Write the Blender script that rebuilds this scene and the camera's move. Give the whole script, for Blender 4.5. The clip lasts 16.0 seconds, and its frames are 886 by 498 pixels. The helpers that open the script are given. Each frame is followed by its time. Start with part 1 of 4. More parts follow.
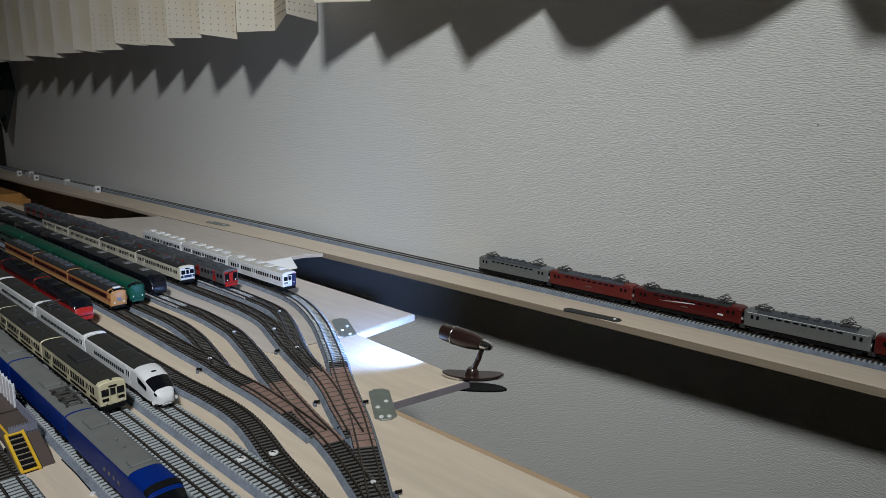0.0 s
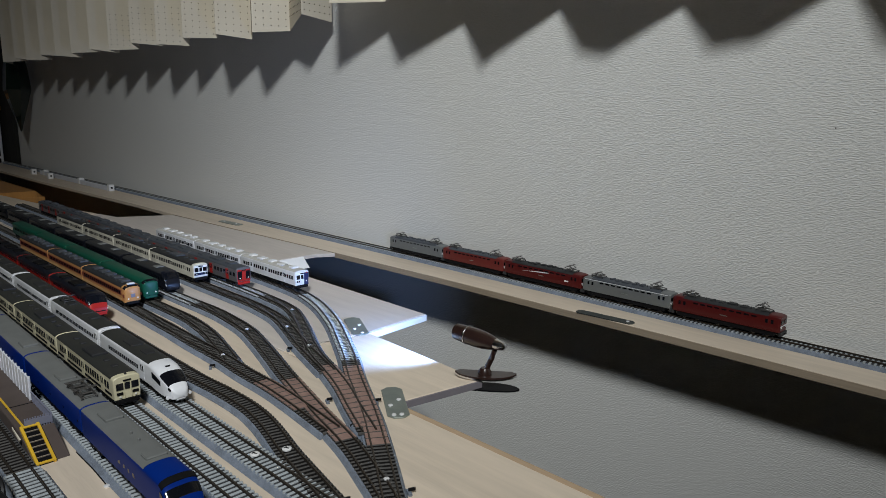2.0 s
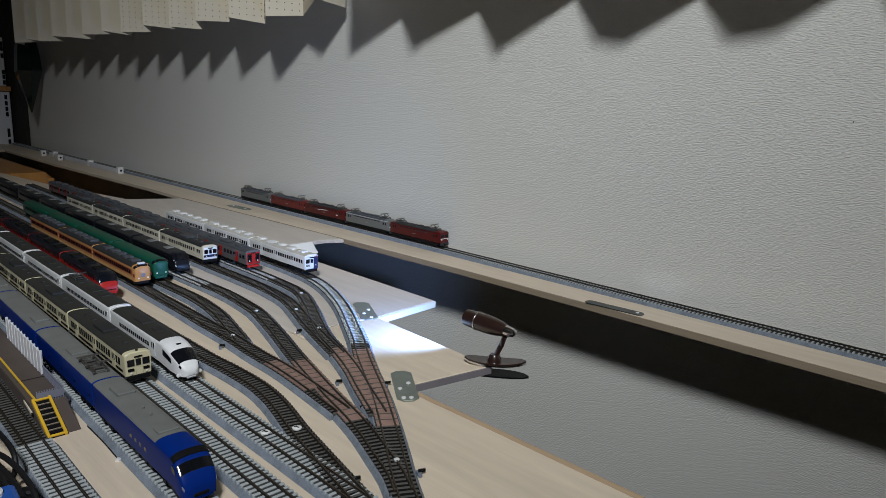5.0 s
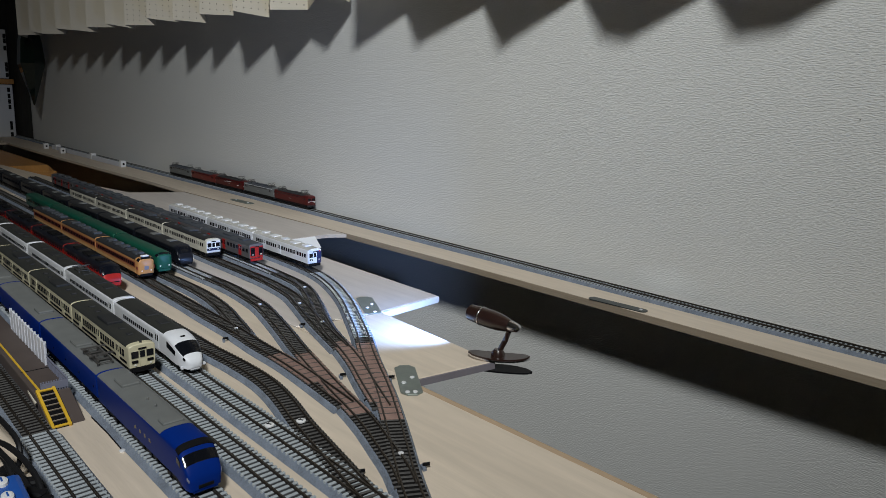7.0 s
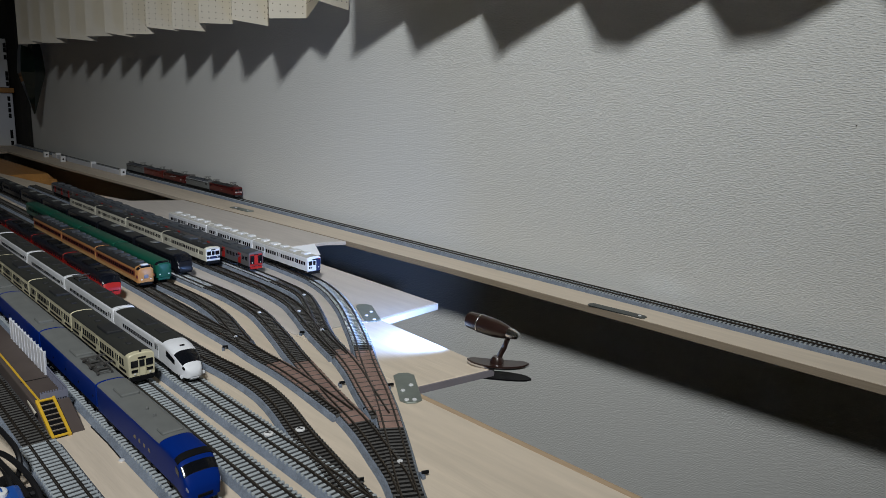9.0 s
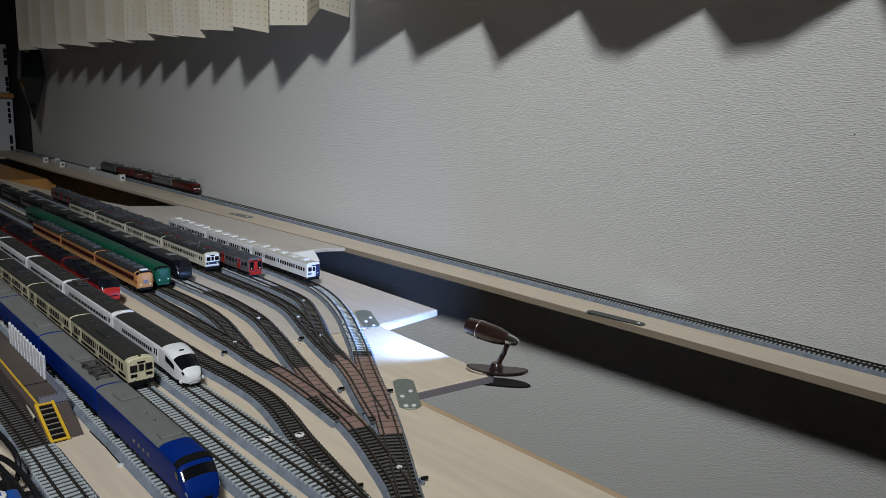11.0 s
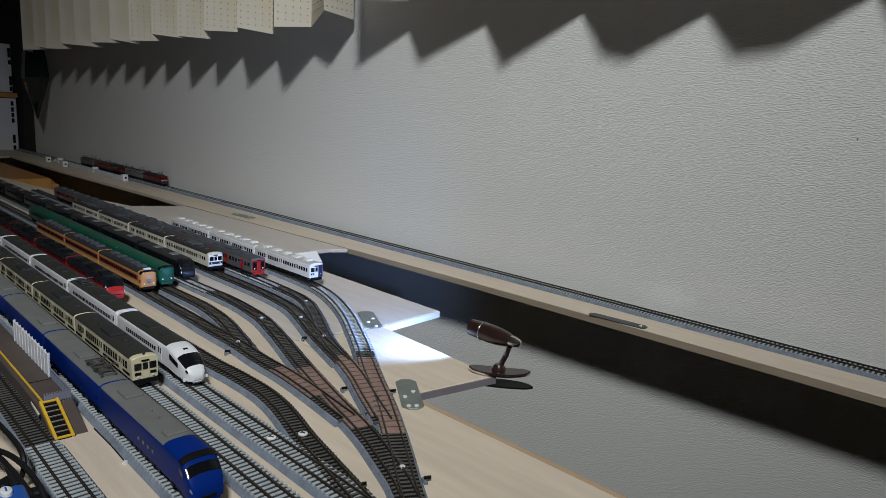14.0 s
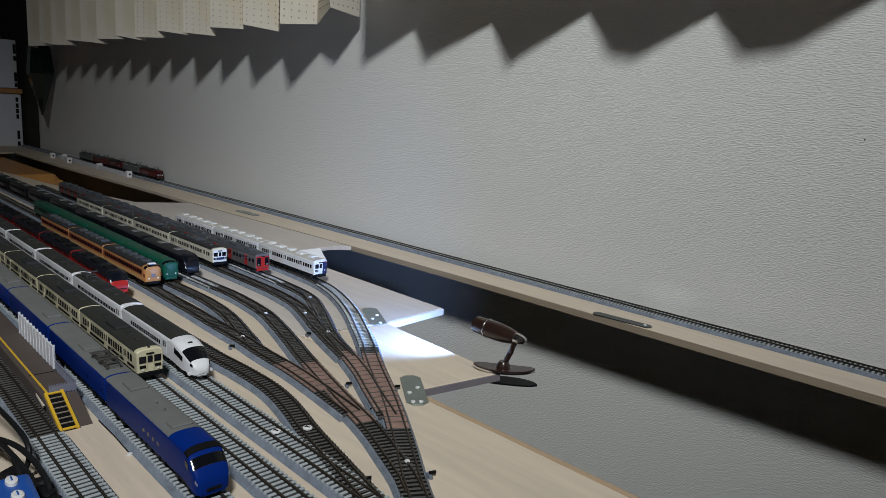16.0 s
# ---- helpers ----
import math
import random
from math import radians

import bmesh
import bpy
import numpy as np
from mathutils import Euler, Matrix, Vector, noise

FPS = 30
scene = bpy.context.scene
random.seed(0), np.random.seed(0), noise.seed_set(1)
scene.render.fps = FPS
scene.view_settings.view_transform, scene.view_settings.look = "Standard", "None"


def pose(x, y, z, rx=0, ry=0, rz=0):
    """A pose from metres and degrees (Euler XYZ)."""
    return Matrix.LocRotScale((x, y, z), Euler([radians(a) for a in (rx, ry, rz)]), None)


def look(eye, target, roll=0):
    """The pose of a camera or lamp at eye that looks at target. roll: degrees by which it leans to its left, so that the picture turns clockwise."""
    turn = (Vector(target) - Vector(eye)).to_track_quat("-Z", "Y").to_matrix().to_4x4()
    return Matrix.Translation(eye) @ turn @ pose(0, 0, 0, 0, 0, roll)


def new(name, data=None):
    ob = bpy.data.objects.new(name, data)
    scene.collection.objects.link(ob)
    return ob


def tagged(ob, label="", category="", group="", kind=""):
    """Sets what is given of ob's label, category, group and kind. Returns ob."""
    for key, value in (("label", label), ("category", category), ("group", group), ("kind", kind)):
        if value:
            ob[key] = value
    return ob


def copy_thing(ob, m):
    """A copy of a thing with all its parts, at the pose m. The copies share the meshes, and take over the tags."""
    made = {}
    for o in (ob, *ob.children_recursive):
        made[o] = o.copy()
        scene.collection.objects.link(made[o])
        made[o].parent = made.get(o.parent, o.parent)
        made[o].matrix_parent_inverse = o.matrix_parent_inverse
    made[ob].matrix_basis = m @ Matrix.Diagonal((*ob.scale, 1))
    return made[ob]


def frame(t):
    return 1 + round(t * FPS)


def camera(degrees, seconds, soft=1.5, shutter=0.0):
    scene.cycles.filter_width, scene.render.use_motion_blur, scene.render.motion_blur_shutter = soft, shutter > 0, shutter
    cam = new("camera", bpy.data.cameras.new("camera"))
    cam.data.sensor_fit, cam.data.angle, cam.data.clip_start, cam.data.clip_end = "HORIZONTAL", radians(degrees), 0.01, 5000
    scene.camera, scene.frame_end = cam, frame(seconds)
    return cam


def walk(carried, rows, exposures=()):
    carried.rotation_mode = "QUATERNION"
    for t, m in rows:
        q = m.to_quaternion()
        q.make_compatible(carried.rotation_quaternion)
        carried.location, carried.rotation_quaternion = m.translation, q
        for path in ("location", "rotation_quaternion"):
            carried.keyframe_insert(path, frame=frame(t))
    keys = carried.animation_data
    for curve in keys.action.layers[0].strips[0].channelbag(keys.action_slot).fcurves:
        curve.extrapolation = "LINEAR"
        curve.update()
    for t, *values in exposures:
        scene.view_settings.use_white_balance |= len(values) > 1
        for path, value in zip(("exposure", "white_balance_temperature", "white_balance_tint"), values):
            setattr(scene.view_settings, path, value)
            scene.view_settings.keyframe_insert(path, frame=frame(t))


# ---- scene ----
cam = camera(65.0, 16.0, soft=0.6)
PATH = [
    (0, (0.02, -0.731, 0.232), (-1.332, 0.686, -0.176), 0.4),
    (0.5, (0.021, -0.733, 0.232), (-1.338, 0.677, -0.175), 0.4),
    (1, (0.019, -0.732, 0.231), (-1.345, 0.673, -0.175), 0.4),
    (1.5, (0.018, -0.734, 0.23), (-1.35, 0.669, -0.17), 0.7),
    (2, (0.017, -0.734, 0.228), (-1.355, 0.666, -0.17), 0.9),
    (2.5, (0.015, -0.735, 0.226), (-1.358, 0.664, -0.17), 1.2),
    (3, (0.014, -0.735, 0.225), (-1.361, 0.661, -0.177), 1.4),
    (3.5, (0.012, -0.734, 0.223), (-1.362, 0.662, -0.183), 1.6),
    (4, (0.014, -0.735, 0.224), (-1.362, 0.656, -0.19), 1.6),
    (6.5, (0.01, -0.741, 0.216), (-1.367, 0.646, -0.209), 2.9),
    (7, (0.01, -0.74, 0.219), (-1.368, 0.644, -0.209), 2.6),
    (7.5, (0.011, -0.74, 0.219), (-1.371, 0.642, -0.206), 2.6),
    (8, (0.01, -0.741, 0.219), (-1.37, 0.644, -0.205), 2.7),
    (8.5, (0.011, -0.74, 0.22), (-1.37, 0.644, -0.201), 2.4),
    (9, (0.012, -0.74, 0.221), (-1.37, 0.646, -0.191), 2.3),
    (11.5, (0.012, -0.742, 0.22), (-1.37, 0.651, -0.168), 2.6),
    (12, (0.011, -0.742, 0.22), (-1.37, 0.652, -0.165), 2.6),
    (12.5, (0.011, -0.743, 0.22), (-1.37, 0.652, -0.166), 2.8),
    (13, (0.011, -0.743, 0.22), (-1.37, 0.651, -0.164), 2.8),
    (13.5, (0.011, -0.744, 0.219), (-1.37, 0.651, -0.163), 2.8),
    (14, (0.012, -0.745, 0.219), (-1.373, 0.646, -0.164), 3.0),
    (14.5, (0.01, -0.746, 0.217), (-1.376, 0.644, -0.165), 3.3),
    (15, (0.009, -0.746, 0.215), (-1.377, 0.645, -0.165), 3.4),
    (15.5, (0.01, -0.747, 0.216), (-1.377, 0.643, -0.165), 3.4),
    (16, (0.01, -0.747, 0.215), (-1.379, 0.64, -0.166), 3.5),
]
walk(cam, [(t, look(eye, target, roll)) for t, eye, target, roll in PATH])

# ---- light ----
world = bpy.data.worlds.new("room_air")
scene.world = world
world.use_nodes = True
world.node_tree.nodes["Background"].inputs[0].default_value = (1.0, 0.93, 0.80, 1)
world.node_tree.nodes["Background"].inputs[1].default_value = 0.004
LAMP = (0.62, -1.35, 1.50)
ceiling_light = bpy.data.lights.new("ceiling_light", "AREA")
ceiling_light.shape, ceiling_light.size, ceiling_light.energy = "DISK", 0.24, 4.45
ceiling_light.color = (0.945, 0.985, 1.0)
lamp_ob = new("ceiling_light", ceiling_light)
ceiling_light.spread = radians(62)
lamp_ob.matrix_world = look(LAMP, (-0.81, -0.19, 0.06))
HEAD_BACK = Vector((-0.389, -0.300, 0.0325))   # open end of the small lamp
HEAD_TIP = Vector((-0.336, -0.300, 0.0320))
led = bpy.data.lights.new("led", "SPOT")
led.energy, led.spot_size, led.spot_blend, led.shadow_soft_size = 2.9, radians(120), 1.0, 0.006
led.color = (0.27, 0.47, 1.0)
led_ob = new("led", led)
AIM = (HEAD_BACK - HEAD_TIP).normalized()
led_ob.matrix_world = look(HEAD_BACK + AIM * 0.002, HEAD_BACK + AIM * 0.1 + Vector((0, -0.013, -0.006)))
scene.view_settings.exposure = 0.0


# ---- materials ----
def mat(name, col, rough=0.5, metal=0.0, var=0.12, scale=60.0, bump=0.0, bscale=300.0, stretch=(1, 1, 1), coat=0.0, rand=0.0):
    m = bpy.data.materials.new(name)
    m.use_nodes = True
    nt = m.node_tree
    b = nt.nodes["Principled BSDF"]
    b.inputs["Roughness"].default_value = rough
    b.inputs["Metallic"].default_value = metal
    b.inputs["Coat Weight"].default_value = coat
    tc = nt.nodes.new("ShaderNodeTexCoord")
    mp = nt.nodes.new("ShaderNodeMapping")
    mp.inputs["Scale"].default_value = stretch
    nt.links.new(tc.outputs["Object"], mp.inputs["Vector"])
    n1 = nt.nodes.new("ShaderNodeTexNoise")
    n1.inputs["Scale"].default_value, n1.inputs["Detail"].default_value = scale, 4
    n2 = nt.nodes.new("ShaderNodeTexNoise")
    n2.inputs["Scale"].default_value, n2.inputs["Detail"].default_value = scale * 0.12, 2
    for n in (n1, n2):
        nt.links.new(mp.outputs[0], n.inputs["Vector"])
    add = nt.nodes.new("ShaderNodeMath")
    add.operation = "ADD"
    nt.links.new(n1.outputs["Fac"], add.inputs[0])
    nt.links.new(n2.outputs["Fac"], add.inputs[1])
    last = add
    if rand:
        info = nt.nodes.new("ShaderNodeObjectInfo")
        mul = nt.nodes.new("ShaderNodeMath")
        mul.operation = "MULTIPLY_ADD"
        mul.inputs[1].default_value = rand
        nt.links.new(info.outputs["Random"], mul.inputs[0])
        nt.links.new(add.outputs[0], mul.inputs[2])
        last = mul
    ramp = nt.nodes.new("ShaderNodeMapRange")
    ramp.inputs["From Min"].default_value, ramp.inputs["From Max"].default_value = 0.6, 1.4
    ramp.inputs["To Min"].default_value, ramp.inputs["To Max"].default_value = 1 - var, 1 + var
    nt.links.new(last.outputs[0], ramp.inputs["Value"])
    mix = nt.nodes.new("ShaderNodeVectorMath")
    mix.operation = "SCALE"
    mix.inputs[0].default_value = col
    nt.links.new(ramp.outputs[0], mix.inputs["Scale"])
    nt.links.new(mix.outputs[0], b.inputs["Base Color"])
    if bump:
        bn = nt.nodes.new("ShaderNodeTexNoise")
        bn.inputs["Scale"].default_value, bn.inputs["Detail"].default_value = bscale, 3
        nt.links.new(mp.outputs[0], bn.inputs["Vector"])
        bp = nt.nodes.new("ShaderNodeBump")
        bp.inputs["Strength"].default_value = 1.0
        bp.inputs["Distance"].default_value = bump
        nt.links.new(bn.outputs["Fac"], bp.inputs["Height"])
        nt.links.new(bp.outputs[0], b.inputs["Normal"])
    return m


M_WALL = mat("wallpaper", (0.748, 0.744, 0.712), 0.85, var=0.05, scale=9, bump=0.0014, bscale=1.0, stretch=(235, 235, 860))
# For the unseen walls; the colour only sets the warm bounce into shadows.
M_ROOM = mat("bounce_tone_wall", (0.27, 0.24, 0.135), 0.85, var=0.15, scale=3)
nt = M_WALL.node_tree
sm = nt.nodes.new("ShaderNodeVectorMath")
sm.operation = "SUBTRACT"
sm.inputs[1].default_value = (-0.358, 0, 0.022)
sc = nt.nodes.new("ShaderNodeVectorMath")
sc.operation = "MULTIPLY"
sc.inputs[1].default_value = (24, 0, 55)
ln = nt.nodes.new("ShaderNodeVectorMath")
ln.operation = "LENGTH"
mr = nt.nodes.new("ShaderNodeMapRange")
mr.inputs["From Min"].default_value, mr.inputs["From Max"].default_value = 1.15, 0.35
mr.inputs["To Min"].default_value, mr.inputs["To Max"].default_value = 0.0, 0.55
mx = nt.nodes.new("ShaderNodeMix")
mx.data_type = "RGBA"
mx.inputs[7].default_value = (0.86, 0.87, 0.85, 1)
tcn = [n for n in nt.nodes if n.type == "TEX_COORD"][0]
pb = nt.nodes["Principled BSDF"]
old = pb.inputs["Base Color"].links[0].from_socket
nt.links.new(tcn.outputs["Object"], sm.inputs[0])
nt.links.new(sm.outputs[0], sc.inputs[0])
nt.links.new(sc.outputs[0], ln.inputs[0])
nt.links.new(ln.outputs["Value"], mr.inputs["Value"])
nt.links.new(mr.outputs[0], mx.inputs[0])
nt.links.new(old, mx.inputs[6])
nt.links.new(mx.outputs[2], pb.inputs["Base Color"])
rib_map = nt.nodes.new("ShaderNodeMapping")
rib_map.inputs["Scale"].default_value = (190, 190, 860)
rib_noise = nt.nodes.new("ShaderNodeTexNoise")
rib_noise.inputs["Scale"].default_value, rib_noise.inputs["Detail"].default_value = 1.0, 1.0
rib_bump = [n for n in nt.nodes if n.type == "BUMP"][0]
rib_bump.inputs["Distance"].default_value = 0.0009
nt.links.new(tcn.outputs["Object"], rib_map.inputs["Vector"])
nt.links.new(rib_map.outputs[0], rib_noise.inputs["Vector"])
nt.links.new(rib_noise.outputs["Fac"], rib_bump.inputs["Height"])
# Unseen ceiling, coloured for the bounce it sends down.
M_CEIL = mat("bounce_tone_ceiling", (0.28, 0.24, 0.18), 0.9, var=0.04, scale=6)
M_FLOOR = mat("room_floor", (0.06, 0.04, 0.028), 0.5, var=0.25, scale=8, stretch=(1, 8, 1))
M_WOOD = mat("pale_plywood", (0.69, 0.585, 0.465), 0.55, var=0.13, scale=16, bump=0.0002, bscale=60, stretch=(1.0, 9, 9))
# Same plywood, with the lamp's cool wash put into its colour.
M_WOOD_LAMPLIT = mat("lamplit_plywood", (0.60, 0.545, 0.50), 0.55, var=0.12, scale=14, bump=0.0002, bscale=60, stretch=(1.0, 9, 9))
M_LIP = mat("bare_plywood_edge", (0.36, 0.285, 0.205), 0.65, var=0.22, scale=30, stretch=(1, 1, 30))
# White here paints in the small lamp's light on the board ends.
M_LIT_EDGE = mat("lamplit_white_edge", (0.78, 0.78, 0.76), 0.5, var=0.06, scale=30)
M_GREYEDGE = mat("dark_cut_edge", (0.22, 0.20, 0.22), 0.7, var=0.15, scale=40)
M_BARE = mat("bare_wood_band", (0.50, 0.36, 0.23), 0.6, var=0.2, scale=18, stretch=(1, 9, 9))
M_DARKWOOD = mat("dark_wood", (0.05, 0.035, 0.025), 0.6, var=0.3, scale=20)
M_ORANGE_WOOD = mat("orange_wood", (0.5, 0.24, 0.07), 0.45, var=0.2, scale=14, stretch=(1, 8, 1))
M_STEEL = mat("zinc_plate", (0.31, 0.35, 0.32), 0.38, 0.75, var=0.12, scale=120)
M_DARKPLATE = mat("dark_zinc_plate", (0.075, 0.085, 0.082), 0.4, 0.5, var=0.2, scale=120)
M_SCREW = mat("screw_metal", (0.85, 0.85, 0.86), 0.35, 0.25, var=0.05)
M_BALLAST = mat("grey_ballast", (0.20, 0.232, 0.285), 0.9, var=0.35, scale=900, bump=0.0007, bscale=1400)
M_BALLAST_D = mat("dark_ballast", (0.010, 0.009, 0.0085), 0.9, var=0.4, scale=900, bump=0.0007, bscale=1400)
# Grey ballast with the shade between pale sleepers put into its colour.
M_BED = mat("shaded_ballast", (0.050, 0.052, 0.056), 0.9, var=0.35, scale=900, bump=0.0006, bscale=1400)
M_TIE = mat("concrete_sleeper", (0.37, 0.405, 0.425), 0.8, var=0.15, scale=300, rand=0.25)
M_TIE_D = mat("wooden_sleeper", (0.080, 0.077, 0.073), 0.75, var=0.25, scale=300, rand=0.4)
M_RUST = mat("brown_turnout", (0.275, 0.175, 0.145), 0.75, var=0.3, scale=160)
M_RAIL = mat("rail_steel", (0.085, 0.070, 0.058), 0.36, 0.75, var=0.15, scale=90)
M_GLASS = mat("dark_window", (0.006, 0.007, 0.010), 0.12, var=0.1, coat=0.1)
M_GLASS.node_tree.nodes["Principled BSDF"].inputs["Specular IOR Level"].default_value = 0.3
M_BLACK = mat("black_plastic", (0.007, 0.007, 0.008), 0.5, var=0.2)
M_WHEEL = mat("wheel_metal", (0.12, 0.11, 0.1), 0.35, 0.8)
M_COPPER = mat("pantograph_metal", (0.16, 0.155, 0.15), 0.4, 0.7)
M_LENS = mat("headlight_lens", (0.8, 0.8, 0.74), 0.15, var=0.03)
M_CLOTH = mat("cream_shade_paper", (0.66, 0.60, 0.485), 0.85, var=0.07, scale=14)
M_GAP_BLACK = mat("gap_black", (0.022, 0.021, 0.017), 0.95, var=0.3, scale=20)
M_HOLE = mat("shade_hole", (0.17, 0.14, 0.10), 0.9)
M_PLAT = mat("platform_brown", (0.085, 0.064, 0.056), 0.8, var=0.15, scale=70)
M_TREAD = mat("worn_tread_brown", (0.30, 0.25, 0.19), 0.7, var=0.15, scale=120)
M_YELLOW = mat("yellow_paint", (0.72, 0.44, 0.03), 0.55, var=0.12, scale=120)
M_FENCE = mat("pale_fence", (0.70, 0.72, 0.78), 0.5, var=0.06)
M_GREYFENCE = mat("violet_grey_fence", (0.2, 0.21, 0.28), 0.6, var=0.1)
M_BLUEBOX = mat("blue_plastic", (0.02, 0.10, 0.42), 0.35, var=0.1)
M_LABEL = mat("white_label", (0.8, 0.8, 0.8), 0.5, var=0.03)
M_CABLE = mat("black_cable", (0.012, 0.012, 0.013), 0.4)
M_BROWN = mat("dark_walnut_lacquer", (0.030, 0.015, 0.012), 0.28, var=0.25, scale=90, stretch=(1, 6, 6), coat=0.4)
M_CHROME = mat("chrome", (0.86, 0.86, 0.88), 0.2, 1.0, var=0.02)
M_RACK = mat("white_rack_steel", (0.72, 0.73, 0.75), 0.45, var=0.05, scale=12)
M_BOTTLE = mat("dark_green_glass", (0.006, 0.014, 0.011), 0.08, var=0.2, coat=0.8)
for dull in (M_BALLAST_D, M_TIE_D, M_BLACK, M_CABLE):
    dull.node_tree.nodes["Principled BSDF"].inputs["Specular IOR Level"].default_value = 0.12


# ---- mesh helpers ----
def bm_box(bm, x0, x1, y0, y1, z0, z1):
    vs = [bm.verts.new((x, y, z)) for z in (z0, z1) for y in (y0, y1) for x in (x0, x1)]
    for f in ((0, 2, 3, 1), (4, 5, 7, 6), (0, 1, 5, 4), (2, 6, 7, 3), (0, 4, 6, 2), (1, 3, 7, 5)):
        bm.faces.new([vs[i] for i in f])
    return vs


def box(x0, x1, y0, y1, z0, z1, bevel=0.0, seg=1):
    bm = bmesh.new()
    bm_box(bm, x0, x1, y0, y1, z0, z1)
    if bevel:
        bmesh.ops.bevel(bm, geom=bm.edges[:], offset=bevel, segments=seg, affect="EDGES", profile=0.5)
    return bm


def prism(pts, z0, z1, bevel=0.0):
    bm = bmesh.new()
    lo = [bm.verts.new((x, y, z0)) for x, y in pts]
    hi = [bm.verts.new((x, y, z1)) for x, y in pts]
    n = len(pts)
    bm.faces.new(list(reversed(lo)))
    bm.faces.new(hi)
    for i in range(n):
        bm.faces.new((lo[i], lo[(i + 1) % n], hi[(i + 1) % n], hi[i]))
    bmesh.ops.recalc_face_normals(bm, faces=bm.faces[:])
    if bevel:
        bmesh.ops.bevel(bm, geom=bm.edges[:], offset=bevel, segments=1, affect="EDGES")
    return bm


def lathe(profile, n=20, axis="z"):
    """profile: (radius, height) pairs, closed with caps."""
    bm = bmesh.new()
    rings = []
    for r, h in profile:
        ring = []
        for i in range(n):
            a = 2 * math.pi * i / n
            c, s = r * math.cos(a), r * math.sin(a)
            ring.append(bm.verts.new({"z": (c, s, h), "x": (h, c, s), "y": (c, h, s)}[axis]))
        rings.append(ring)
    for a, b in zip(rings, rings[1:]):
        for i in range(n):
            bm.faces.new((a[i], a[(i + 1) % n], b[(i + 1) % n], b[i]))
    bm.faces.new(rings[0])
    bm.faces.new(rings[-1])
    bmesh.ops.recalc_face_normals(bm, faces=bm.faces[:])
    return bm


def tube(pts, r, n=8):
    bm = bmesh.new()
    rings = []
    P = [Vector(p) for p in pts]
    for i, p in enumerate(P):
        d = (P[min(i + 1, len(P) - 1)] - P[max(i - 1, 0)]).normalized()
        u = d.cross(Vector((0.13, 0.2, 1))).normalized()
        v = d.cross(u)
        rings.append([bm.verts.new(p + (u * math.cos(2 * math.pi * k / n) + v * math.sin(2 * math.pi * k / n)) * r) for k in range(n)])
    for a, b in zip(rings, rings[1:]):
        for k in range(n):
            bm.faces.new((a[k], a[(k + 1) % n], b[(k + 1) % n], b[k]))
    bm.faces.new(rings[0])
    bm.faces.new(rings[-1])
    bmesh.ops.recalc_face_normals(bm, faces=bm.faces[:])
    return bm


def mesh_of(name, bm, material, smooth=False):
    me = bpy.data.meshes.new(name)
    bm.to_mesh(me)
    bm.free()
    me.materials.append(material)
    if smooth:
        me.shade_smooth()
        me.set_sharp_from_angle(angle=radians(38))
    return me


def part(name, bm, material, parent, label="", smooth=False):
    ob = new(name, mesh_of(name, bm, material, smooth))
    ob.parent = parent
    if label:
        ob["label"] = label
    return ob


def piece(name, me, parent, m):
    ob = new(name, me)
    ob.parent = parent
    ob.matrix_basis = m
    return ob


def structure(name, bm, material, label, category, smooth=False):
    return tagged(new(name, mesh_of(name, bm, material, smooth)), label, category, kind="structure")


def thing(name, label, category, group="", m=None):
    ob = tagged(new(name), label, category, group)
    ob.empty_display_size = 0.01
    if m is not None:
        ob.matrix_basis = m
    return ob


# ---- room ----
X0, X1, Y0 = -3.3, 1.5, -2.6
ZF, ZC = -0.70, 1.72
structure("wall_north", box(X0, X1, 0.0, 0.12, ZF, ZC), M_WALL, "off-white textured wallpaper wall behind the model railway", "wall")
structure("wall_west", box(X0 - 0.1, X0, Y0, 0.12, ZF, ZC), M_WALL, "off-white papered end wall in deep shade", "wall")
structure("wall_east", box(X1, X1 + 0.1, Y0, 0.12, ZF, ZC), M_ROOM, "unseen wall behind the camera, toned to shape bounce light", "wall")
structure("wall_south", box(X0 - 0.1, X1 + 0.1, Y0 - 0.1, Y0, ZF, ZC), M_ROOM, "unseen wall behind the camera, toned to shape bounce light", "wall")
structure("floor", box(X0, X1, Y0, 0.0, ZF - 0.05, ZF), M_FLOOR, "dark brown wooden room floor", "floor")
structure("ceiling", box(X0 - 0.1, X1 + 0.1, Y0 - 0.1, 0.12, ZC, ZC + 0.05), M_CEIL, "unseen room ceiling, toned to shape bounce light", "ceiling")

# ---- boards ----
TH = 0.0058


def board(name, pts, label, wood=None, th=TH, z=0.0):
    t = thing(name, label, "board")
    part("panel", prism(pts, z - th, z, 0.0006), wood or M_WOOD, t)
    return t


yard_board = board("yard_board", [(0.45, -1.1), (0.45, -0.3927), (-0.366, -0.3927), (-1.50, -0.3930), (-1.50, -1.1)],
                   "pale plywood baseboard carrying the storage yard")
part("edge_band", box(-0.353, 0.449, -0.3980, -0.3931, -0.0010, 0.0003), M_BARE, yard_board, "orange-brown bare wood band")
side_board = board("side_board", [(-0.3665, -0.3925), (-0.3520, -0.3085), (-0.513, -0.2985), (-0.528, -0.3915)], "pale plywood board lit white by a small lamp")
part("edge_strip", prism([(-0.3660, -0.3923), (-0.3515, -0.3087), (-0.3500, -0.3090), (-0.3645, -0.3926)], -0.0063, -0.0006), M_GREYEDGE, side_board, "dark violet-grey cut edge")
